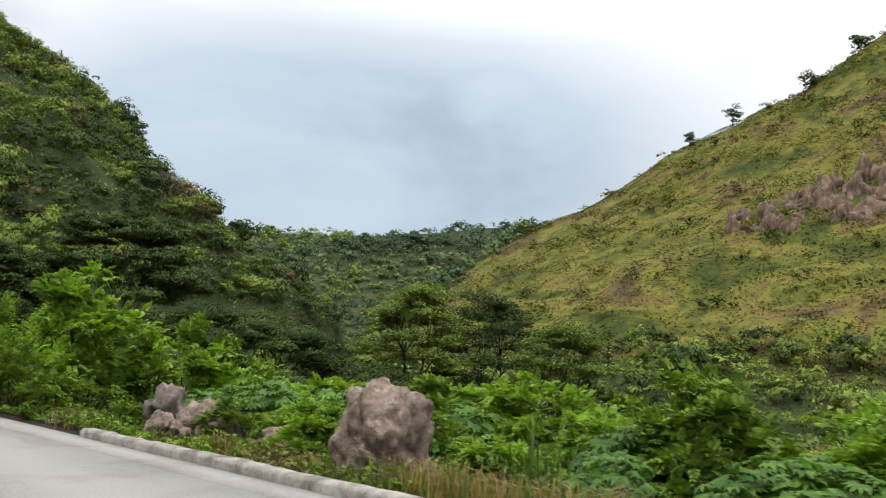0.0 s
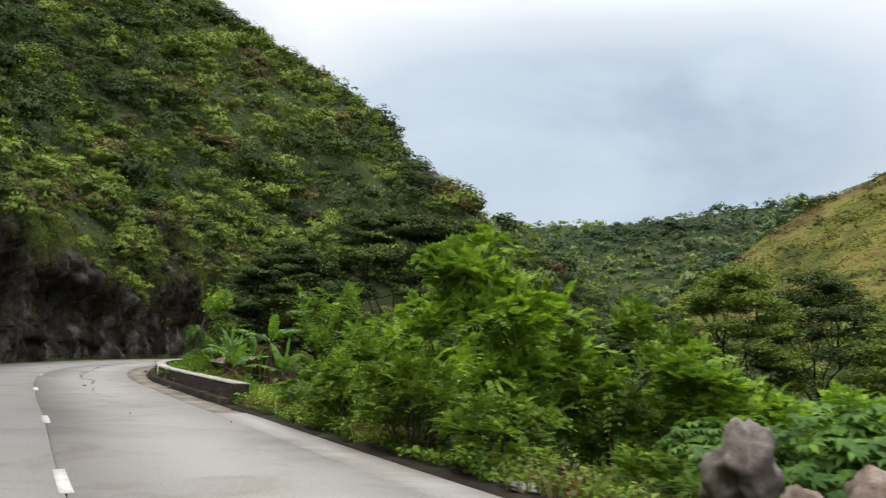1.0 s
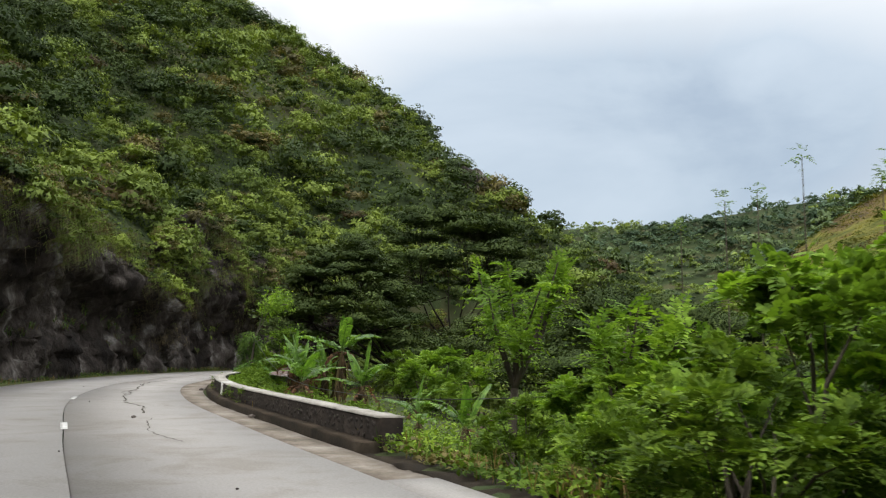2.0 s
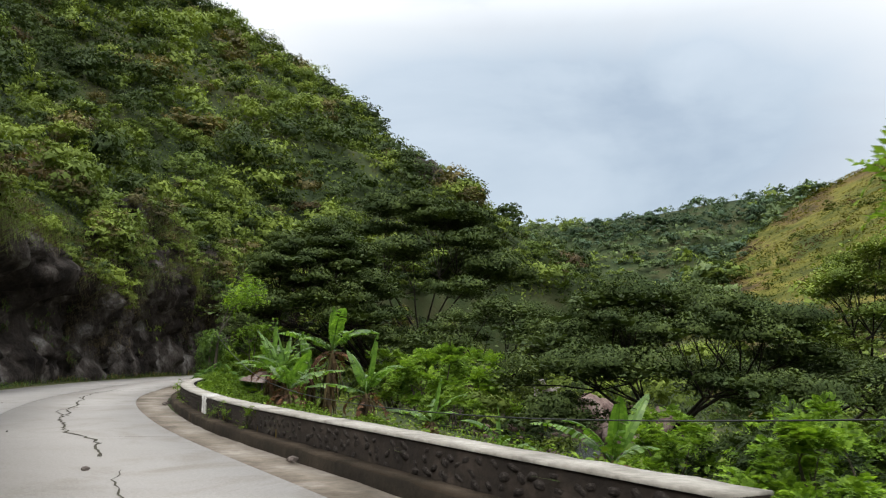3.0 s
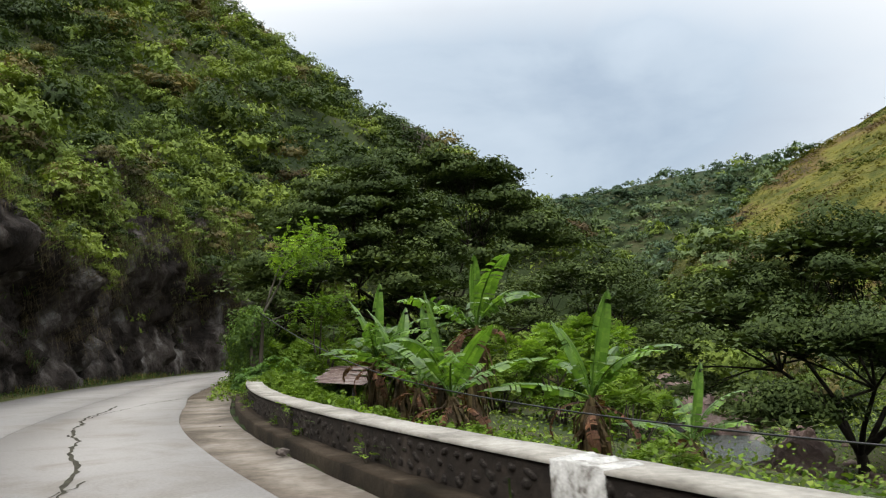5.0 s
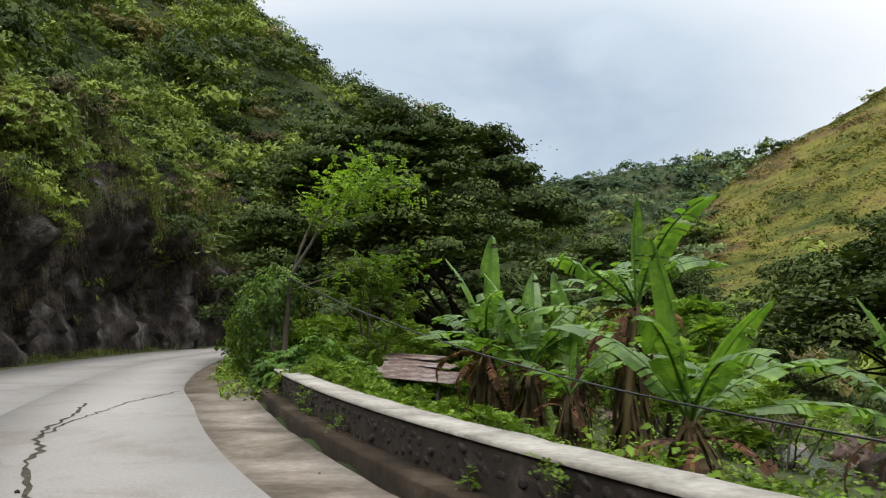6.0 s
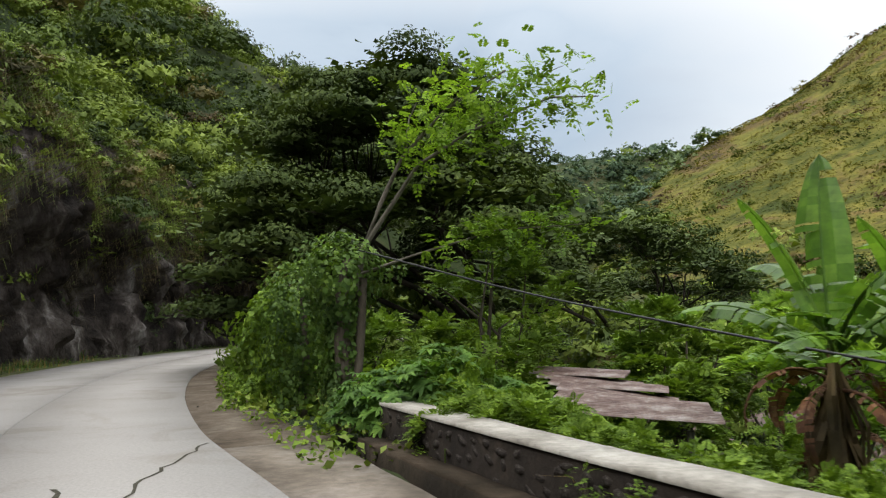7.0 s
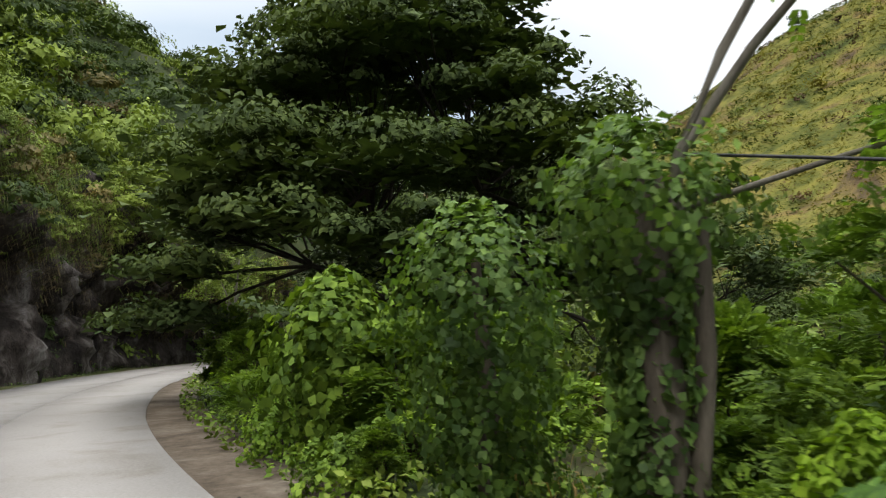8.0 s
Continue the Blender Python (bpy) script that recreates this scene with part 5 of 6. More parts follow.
child("foliage", mesh_of("foliage", *sprays(_o, rng.normal(0, 0.6, (len(_o), 3)) + (0.3, 0, 0.1), rng.uniform(0.12, 0.26, len(_o)), 4, 0.085, 0.5, 0.65), M_LEAF_FRESH), leaning)


def vine_cover(count, rings, leaf):
    """Broad vine leaves hung over a rounded form; rings are (height, radius) from the ground up."""
    h, r = np.array(rings).T
    z = rng.uniform(h[0], h[-1], count)
    a = rng.uniform(0, 2 * np.pi, count)
    lump = 1 + 0.24 * np.sin(3 * a + 2.9 * z + 1) + 0.20 * np.sin(5 * a - 5.3 * z) + 0.12 * np.sin(9 * a + 8 * z) + rng.normal(0, 0.11, count)
    R = np.interp(z, h, r) * lump * rng.choice([1.0, 0.75], count, p=(0.65, 0.35))
    o = np.stack([np.cos(a) * R, np.sin(a) * R, z + 0.10 * np.sin(4 * a + 1.7 * z)], 1)
    slope = np.interp(z, (h[1:] + h[:-1]) / 2, -np.diff(r) / np.diff(h))
    n = unit(np.stack([np.cos(a), np.sin(a), np.clip(slope, -0.4, 3) + 0.25], 1))
    v, f = leaves(o, unit(n + rng.normal(0, 0.4, (count, 3))), leaf * rng.uniform(0.65, 1.35, count), 0.8)
    return v, f, np.repeat(unit(n + rng.normal(0, 0.35, n.shape)), 4, axis=0)


def vined(name, place, rings, count, leaf, label, category, trunk, mat):
    t = thing(name, place, label, category, "overgrown bushes past the wall")
    child("trunk", mesh_of("trunk", *joined(trunk), M_BARK), t, "brown bark between the vines")
    v, f, n = vine_cover(count, rings, leaf)
    child("vine_cover", mesh_of("vine_cover", v, f, mat, normals=n), t, "broad heart-shaped vine leaves")
    return t


M_VINE = leafy("leaf_vine", (0.050, 0.100, 0.024), (0.090, 0.158, 0.036), (0.152, 0.238, 0.058), 0.9, 0.3, 0.2, 0.6)
vined("vine_smothered_tree", spot(-38.5, 54.5), ((0.05, 0.34), (0.6, 0.26), (1.3, 0.22), (1.75, 0.36), (2.05, 0.60), (2.4, 0.62), (2.62, 0.34), (2.72, 0.03)), 4200, 0.085, "dead tree smothered in green vines", "tree",
      [limb([(0, 0, -0.3), (0.06, -0.1, 0.9), (0.02, -0.1, 1.7), (0.1, 0.05, 2.4)], [0.17, 0.15, 0.13, 0.09], 9), limb([(0.15, -0.1, -0.2), (0.32, -0.15, 1.2), (0.36, -0.1, 2.1)], [0.08, 0.07, 0.06], 7)], M_VINE)
vined("vine_covered_bush", spot(-39.55, 55.9), ((0.0, 0.40), (0.7, 0.48), (1.3, 0.60), (1.9, 0.64), (2.2, 0.48), (2.36, 0.25), (2.42, 0.03)), 4000, 0.085, "rounded bush buried under dark green vines", "bush",
      [limb([(0, 0, -0.3), (0.05, 0, 1.0), (0, 0.05, 2.0)], [0.10, 0.08, 0.04], 7)], M_VINE)
vined("broad_leaved_bush", spot(-41.15, 59.2), ((0.1, 0.38), (0.5, 0.68), (1.1, 0.80), (1.6, 0.68), (2.0, 0.40), (2.2, 0.03)), 2300, 0.14, "bright broad-leaved bush at the road's edge", "bush",
      [limb([(0, 0, -0.3), (0.05, 0, 0.8), (0, 0.05, 1.6)], [0.06, 0.05, 0.02], 7)], M_LEAF_BUSH)
for x, y, rr, hh, mat, label in ((-40.9, 57.2, 0.55, 0.55, M_LEAF_BUSH, "low rounded weeds spilling to the road"), (-42.0, 59.8, 0.5, 0.75, M_LEAF_FRESH, "light green weeds at the road's edge"),
                                 (-37.6, 53.6, 0.42, 0.9, M_LEAF_LIME, "lime-green young shrub beside the vine-covered trunk"), (-36.6, 54.6, 0.75, 1.5, M_VINE, "leafy creeper heap behind the wall"), (-35.4, 54.0, 0.7, 1.2, M_VINE, "leafy creeper heap behind the wall")):
    vined("weed_mound", spot(x, y), ((0.0, rr), (hh * 0.5, rr * 0.95), (hh * 0.85, rr * 0.6), (hh, 0.03)), 1300, 0.07, label, "weeds", [limb([(0, 0, -0.1), (0.02, 0, hh * 0.7)], [0.02, 0.01], 5)], mat)


# ---- rocks ----
@functools.lru_cache(maxsize=None)
def rock_shape(seed, jag, cuts):
    """A lump with pits and ledges worn into it."""
    v, f = lump(seed, jag, cuts)
    for k in range(len(v)):
        a = Vector(v[k])
        v[k] *= 1 + 0.12 * noise.fractal(a * 3.2 + Vector((seed, 1, 2)), 0.55, 2.1, 6) - 0.10 * max(0.0, 0.35 - abs(noise.noise(a * 2.6 + Vector((2, seed, 5)))))
    return v, f


def boulder(place, size, turn, label, mat, seed, jag=0.25, group="rocks by the kerb", name="boulder"):
    v, f = rock_shape(seed, jag, 5 if size[0] == 0.72 else 4 if size[0] < 1.5 or group == "river boulders" else 3)
    ob = new(name, mesh_of(name, v * np.array(size), f, mat))
    ob.matrix_basis = pose(*place, 0, 0, turn)
    return tagged(ob, label, "rock", group)


boulder((2.85, 10.75, 0.42), (0.72, 0.62, 0.86), 75, "large pitted pinkish-brown boulder beside the kerb", M_BOULDER, 17, 0.30)
boulder((-2.15, 15.9, 0.34), (0.46, 0.42, 0.5), 60, "grey-brown weathered boulder among bushes", M_BOULDER_GREY, 12, 0.42)
for k, (x, y, s) in enumerate(((-0.9, 14.5, 0.50), (-1.7, 14.45, 0.32), (-0.35, 14.2, 0.45), (-1.25, 14.3, 0.26), (0.75, 13.7, 0.34), (-0.7, 14.1, 0.22))):
    boulder((x, y, s * 0.45), (s, s * 0.85, s * 0.9), 50 * k, "rough brown rock in a pile beside the kerb", M_BOULDER, 20 + k)
boulder((-4.4, 15.9, 0.0), (0.34, 0.16, 0.07), 130, "flat pale stone at the road's edge", M_KERB, 40, 0.15, name="flat_stone")
for k, (x, y, sx, sz, g) in enumerate(((-21.8, 97.5, 7.0, 6.6, 0), (-26.2, 101, 4.6, 4.4, 1), (-18.6, 91.5, 4.6, 3.4, 0), (-23.2, 93, 2.4, 1.6, 0), (-28.6, 103, 3.6, 3.0, 1), (-14.5, 86, 2.4, 1.8, 0),
                                      (-23.6, 89, 1.2, 0.8, 1), (-25.8, 93, 1.1, 0.7, 1), (-30.5, 110, 3.8, 3.0, 1), (-21.0, 86.5, 1.3, 0.9, 0), (-16.5, 98, 4.5, 4.0, 0), (-17, 87.5, 1.6, 1.2, 1))):
    boulder((x - 4.2, y, spot(x - 4.2, y)[2] + sz * 0.25), (sx * 0.5, sx * 0.45, sz * 0.56), 70 * k, "big brown river boulder with pale patches" if not g else "pale grey river boulder", M_RIVERSTONE if not g else M_RIVERPALE,
            60 + k, 0.25, "river boulders", "river_boulder")
for k, (x, y, sx, sz) in enumerate(((-21.0, 69.0, 4.2, 3.6), (-18.4, 64.6, 2.6, 2.2), (-22.0, 63.0, 1.8, 1.2), (-19.6, 61.5, 1.6, 1.1), (-26.0, 74.5, 2.6, 1.8), (-20.0, 74.0, 3.4, 2.6), (-24.2, 66.5, 1.2, 0.8), (-17.0, 60.5, 1.5, 1.0))):
    boulder((x, y, spot(x, y)[2] + sz * 0.22), (sx * 0.5, sx * 0.44, sz * 0.5), 50 * k, "big brown river boulder with pale patches", M_RIVERSTONE, 80 + k, 0.25, "river boulders", "river_boulder")
_bits = []
for k in range(420):
    _v, _f = lump(200 + k % 9, 0.2, 1)
    _s = rng.uniform(0.15, 0.55)
    _y = rng.uniform(58, 116)
    _x = np.interp(_y, (58, 68, 98, 118), (-18, -23, -27, -32)) + rng.normal(0, 4.0)
    _bits.append((_v * (_s, _s, _s * 0.7) + (_x, _y, float(ground_height(np.array([_x]), np.array([_y]))[0]) + 0.1 * _s), _f))
tagged(new("river_stones", mesh_of("river_stones", *joined(_bits), M_RIVERSTONE)), "grey and brown cobbles on the river bed", "stones", kind="stuff")
_t = unit(np.gradient(RIVER, axis=0))
_n = np.stack([-_t[:, 1], _t[:, 0]], 1)
_bank = np.stack([RIVER[:, :2] - _n * 4.2, RIVER[:, :2] + _n * 4.2], 1)
_i = np.arange(len(RIVER) * 2).reshape(-1, 2)
water = mesh_of("river", np.concatenate([_bank, np.full((len(RIVER), 2, 1), -5.55)], 2).reshape(-1, 3), np.stack([_i[:-1, 0], _i[1:, 0], _i[1:, 1], _i[:-1, 1]], -1), M_WATER)
tagged(new("river", water), "shallow green-grey river between boulders", "river", kind="structure")

# ---- kerb ----
def kerb_block(s0, s1):
    s = np.linspace(s0, s1, 7)
    prof = ((3.96, -0.1), (3.96, 0.08), (4.01, 0.13), (4.14, 0.14), (4.21, 0.10), (4.24, -0.1))
    rows = [beside(s, np.full(len(s), o), h) for o, h in prof]
    v = np.stack(rows, 1) + rng.normal(0, 0.008, (len(s), len(prof), 3))
    i = np.arange(v.shape[0] * v.shape[1]).reshape(v.shape[:2])
    f = np.concatenate([np.stack([i[:-1, a], i[1:, a], i[1:, a + 1], i[:-1, a + 1]], -1) for a in range(len(prof) - 1)])
    ends = [(i[e, 0], i[e, 1], i[e, 4], i[e, 5]) for e in (0, -1)] + [(i[e, 1], i[e, 2], i[e, 3], i[e, 4]) for e in (0, -1)]
    ob = new("kerb", mesh_of("kerb", v.reshape(-1, 3), np.concatenate([f, np.array(ends)]), M_KERB))
    return tagged(ob, "rounded weathered white concrete kerb", "kerb", "kerb blocks", "structure")


S_KERB = road_at(-1.9 - 2.8, 14.2 - 3.0)
for k in range(12):
    kerb_block(S_KERB - 1.8 * (k + 1), S_KERB - 1.8 * k - 0.015)

# ---- cracks in the concrete ----
def crack(places, width, label="dirt-filled crack across the concrete"):
    line = spline([(*p, 0) for p in places], 0.22)
    t = unit(np.gradient(line, axis=0))
    side = np.stack([-t[:, 1], t[:, 0], np.zeros(len(t))], 1)
    line = line + side * (0.028 * rng.normal(size=(len(t), 1)) + 0.05 * np.sin(np.arange(len(t)) * 0.37)[:, None])
    w = 0.55 * width * rng.uniform(0.35, 1.4, (len(t), 1))
    v = np.stack([line - side * w, line + side * w], 1)
    v[..., 2] = 0.005
    i = np.arange(len(t) * 2).reshape(-1, 2)
    f = np.stack([i[:-1, 0], i[1:, 0], i[1:, 1], i[:-1, 1]], -1)
    tagged(new("road_crack", mesh_of("road_crack", v.reshape(-1, 3), f, M_CRACK)), label, "crack", "road cracks", "structure")


crack([(-22.6, 28.6), (-24.1, 30.2), (-26.4, 32.0), (-28.2, 33.8), (-30.6, 36.6), (-32.5, 39.0), (-35.2, 42.2), (-37.5, 45.3), (-39.9, 49.6)], 0.055)
crack([(-28.9, 34.9), (-30.8, 36.4), (-31.4, 38.0)], 0.03)
crack([(-37.6, 45.4), (-38.6, 47.8), (-39.4, 50.6), (-39.7, 52.4)], 0.035)
crack([(-17.6, 24.0), (-19.6, 25.4), (-21.4, 27.6)], 0.02)
crack([(-24.6, 31.0), (-23.4, 31.4), (-21.6, 31.2)], 0.015)

for k in range(12):
    p = beside([rng.uniform(S_TIP - 16, S_WALL_END + 10)], [rng.uniform(-3.2, 3.9)])[0]
    r = rng.uniform(0.015, 0.035)
    st = new("pebble", STONES[rng.integers(8)])
    st.matrix_basis = pose(p[0], p[1], r * 0.3, 0, 0, rng.uniform(0, 360)) @ Matrix.Diagonal((r, r * 0.8, r * 0.6, 1))
    tagged(st, "small loose stone lying on the road", "stone", "loose stones")
for s, o, r in ((S_PIER + 6.2, 3.93, 0.09), (S_TIP + 7.0, 3.9, 0.08), (S_PIER - 9.0, 1.4, 0.055)):
    p = beside([s], [o])[0]
    boulder((p[0], p[1], r * 0.35), (r, r * 0.8, r * 0.65), 10, "loose grey stone lying at the road's edge", M_BOULDER_GREY, 90, 0.2, "loose stones", "loose_stone")


# ---- tin-roofed shed below the parapet ----
def corrugated(w, l, pitch=0.085, amp=0.016):
    nx = int(w / pitch * 6)
    x = np.linspace(0, w, nx)
    z = amp * np.sin(x / pitch * 2 * np.pi)
    y = np.array([0, l])
    v = np.stack([np.stack([x, np.full(nx, q), z], 1) for q in y], 1).reshape(-1, 3)
    low = v - (0, 0, 0.004)
    i = np.arange(nx * 2).reshape(nx, 2)
    f = np.stack([i[:-1, 0], i[1:, 0], i[1:, 1], i[:-1, 1]], -1)
    return np.concatenate([v, low]), np.concatenate([f, f[:, ::-1] + nx * 2])


shed = thing("shed", (-35.95, 51.7, -0.2), "low open shed with a rusty corrugated tin roof", "shed", turn=-6)
for k in range(7):
    sh = child("roof_sheet", mesh_of("roof_sheet", *corrugated(0.56, rng.uniform(1.3, 1.8)), M_RUST), shed)
    sh.matrix_basis = pose(0.85 - 0.15 * k + rng.uniform(-0.1, 0.1), 0.38 * k, 0.60 + 0.05 * k + 0.02 * (k % 2), rng.uniform(3, 7), 6 + rng.uniform(-4, 4), rng.uniform(-7, 7)) @ pose(0, 0.58, 0, 0, 0, -90)
for x, y in ((0.25, 0.2), (2.0, 0.2), (0.25, 2.5), (2.0, 2.5)):
    top = 0.58 + 0.10 * y - 0.10 * x
    bm = bmesh.new()
    bmesh.ops.create_cone(bm, cap_ends=True, segments=8, radius1=0.05, radius2=0.045, depth=top + 1.6)
    bmesh.ops.translate(bm, vec=(x, y, (top - 1.6) / 2), verts=bm.verts)
    part("post", bm, M_PLANK, shed)
for k in range(9):
    bm = bmesh.new()
    bmesh.ops.create_cube(bm, size=1)
    bmesh.ops.scale(bm, vec=(0.21, 0.025, 0.9), verts=bm.verts)
    bmesh.ops.translate(bm, vec=(0.22 + 0.225 * k, 0.9 + 0.01 * (k % 2), -0.35 + rng.uniform(-0.04, 0.04)), verts=bm.verts)
    part("plank", bm, M_PLANK, shed)

# ---- cables ----
def cable(name, places, radius, label):
    line = spline(places, 0.4)
    ob = new(name, mesh_of(name, *limb(line, np.full(len(line), radius), 6), M_WIRE))
    return tagged(ob, label, "cable")


cable("cable", [(-38.2, 54.4, 2.52), (-35.0, 50.9, 1.55), (-31.2, 46.7, 0.72), (-27.0, 42.2, 0.32), (-22.5, 37.8, 0.22), (-17.5, 33.2, 0.35), (-12.0, 28.5, 0.8), (-8, 26, 1.3)], 0.012, "black cable sagging behind the parapet")


# ---- growth on the cliff ----
def cliff_growth():
    a, b, _ = CLIFF.shape
    def seat(count, low, high, power=1.0):
        i = rng.integers(2, a - 2, count)
        low = (low + 0.25) / 1.25 - 0.06 * np.sin(i * 0.11)
        low = np.where(CLIFF[i, 10, 1] > 60, low - 0.34 * rng.uniform(0, 1, count), low)
        j = np.clip((low + (high - low) * rng.uniform(0, 1, count) ** power) * (b - 1), 0, b - 2).astype(int)
        p = CLIFF[i, j]
        n = np.concatenate([-CLIFF_N[i, j], np.full((count, 1), 0.2)], 1)
        return p, unit(n)
    # hanging grass
    p, n = seat(8500, 0.58, 1.0, 0.85)
    keep = wobble(p[:, 0] + p[:, 1], p[:, 2] * 2, 3.0, 5) > -0.35
    p, n = p[keep], n[keep]
    bits = []
    for k in range(10):
        q = p + rng.normal(0, 0.30, p.shape)
        L = rng.uniform(0.25, 1.05, (len(q), 1)) * (0.7 + 0.6 * rng.random((len(q), 1)) ** 3)
        side = unit(np.cross(n, (0, 0, 1.0)))
        m = q + n * L * 0.48 + (0, 0, 0.12) + side * L * rng.normal(0, 0.35, (len(q), 1))
        t = m + n * L * 0.14 + side * L * rng.normal(0, 0.25, (len(q), 1)) - np.array([0, 0, 1.0]) * L * 0.75
        w = side * 0.028
        bits.append(np.stack([q - w, q + w, m + w, m - w, m - w, m + w, t + w * 0.1, t - w * 0.1], 1).reshape(-1, 3))
    v = np.concatenate(bits)
    f = np.arange(len(v)).reshape(-1, 4)
    pick = np.repeat(((v[::8, 2] > 6.2 + rng.normal(0, 1.2, len(f) // 2)) & (rng.random(len(f) // 2) < 0.6)).astype(int), 2)
    tagged(new("hanging_grass", mesh_of("hanging_grass", v, f, [M_HANG, M_WOOD_A], pick)), "dry and green grass hanging over the rock face", "grass", kind="stuff")
    # small ferns and tufts rooted in the lower rock
    p, n = seat(420, 0.14, 0.6, 1.0)
    p = p[wobble(p[:, 0] + p[:, 1], p[:, 2] * 2, 2.0, 8) > 0.0]
    q = np.repeat(p, 26, axis=0) + rng.normal(0, 0.10, (26 * len(p), 3))
    v, f = blades(q, 0.45, 0.016, 1.2, 1.2)
    tagged(new("rock_ferns", mesh_of("rock_ferns", v, f, [M_GRASS, M_HANG], np.repeat((rng.random(len(q)) < 0.5).astype(int), 2))), "ferns and dry tufts rooted in the rock face", "ferns", kind="stuff")
    # shrubs on ledges and along the brow
    p, n = seat(760, 0.68, 1.0, 0.75)
    woods("cliff_shrubs", p + n * 0.2, 0.8 * np.exp(rng.normal(0, 0.35, len(p))), [M_WOOD_A, M_WOOD_B, M_WOOD_C, M_WOOD_D], rng.choice(4, len(p), p=(0.34, 0.20, 0.24, 0.22)), 300, 0.085,
          "shrubs and creepers hanging from the rock face")


cliff_growth()


# ---- growth in the valley and on the hill across it ----
def valley_growth():
    def keep(x, y):
        r = off_line(ROAD_COARSE, x, y)[0]
        z = ground_height(x, y)
        gap = np.abs((x + 20.8) - 0.05 * (y - 27)) < 4.2 + 0.06 * (y - 30)
        return (r > 15) & (z < 9) & (y > 27) & ((y > 62) | (x > 0)) & ~(gap & (y < 112)) & ~((y > 80) & (y < 110) & (x > -34) & (x < -12)) & (rng.random(len(x)) < 0.75) & (off_line(FOOT, x, y)[0] > 2)
    x, y = scattered(-60, 90, 12, 165, 3.6, keep)
    z = ground_height(x, y)
    r = 1.5 * np.exp(rng.normal(0, 0.3, len(x))) * (1 + 0.008 * np.clip(y - 40, 0, 100))
    choice = rng.choice(4, len(x), p=(0.36, 0.40, 0.18, 0.06))
    woods("valley_thicket", np.stack([x, y, z + 0.35 * r], 1), r, [M_WOOD_A, M_WOOD_B, M_WOOD_C, M_WOOD_D], choice, 260, 0.09, "green thicket on the valley floor and banks")


valley_growth()


def spur_skirt():
    """Shrubs and small trees over the lower slopes between the mountain's foot and the side valley."""
    def keep(x, y):
        near = np.abs(off_line(ROAD_COARSE, x, y)[0]) > 6.5
        return near & (np.abs(off_line(RIVER, x, y)[0]) > 5.5) & (ground_height(x, y) > -4.5) & (hill_flank(x, y) < ground_height(x, y) + 6)
    x, y = scattered(-62, 6, 84, 205, 4.4, keep)
    z = ground_height(x, y)
    r = 2.3 * np.clip(np.exp(rng.normal(0, 0.35, len(x))), 0.5, 1.7)
    patch = wobble(x, y, 14, 3) + rng.normal(0, 0.4, len(x))
    woods("spur_skirt", np.stack([x, y, z + 0.4 * r], 1), r, [M_WOOD_A, M_WOOD_B, M_WOOD_C], np.select([patch < -0.1, patch < 0.5], [1, 0], 2), 260, 0.09, "green scrub on the lower slopes beside the river")


spur_skirt()


def bend_woods():
    """Trees on the bank between the road's bend and the valley, and on the slope above the bend."""
    def keep(x, y):
        return (np.abs(off_line(ROAD_COARSE, x, y)[0]) > 6.2) & (rng.random(len(x)) < 0.9)
    x, y = scattered(-72, -26, 74, 140, 3.0, keep)
    z = ground_height(x, y)
    r = 2.0 * np.exp(rng.normal(0, 0.25, len(x)))
    woods("bend_woods", np.stack([x, y, z + rng.uniform(0.4, 2.2, len(x)) * r * 0.6], 1), r, [M_WOOD_A, M_WOOD_B, M_WOOD_C], rng.choice(3, len(x), p=(0.45, 0.35, 0.2)), 330, 0.085, "dense green woods round the road's far bend")


bend_woods()


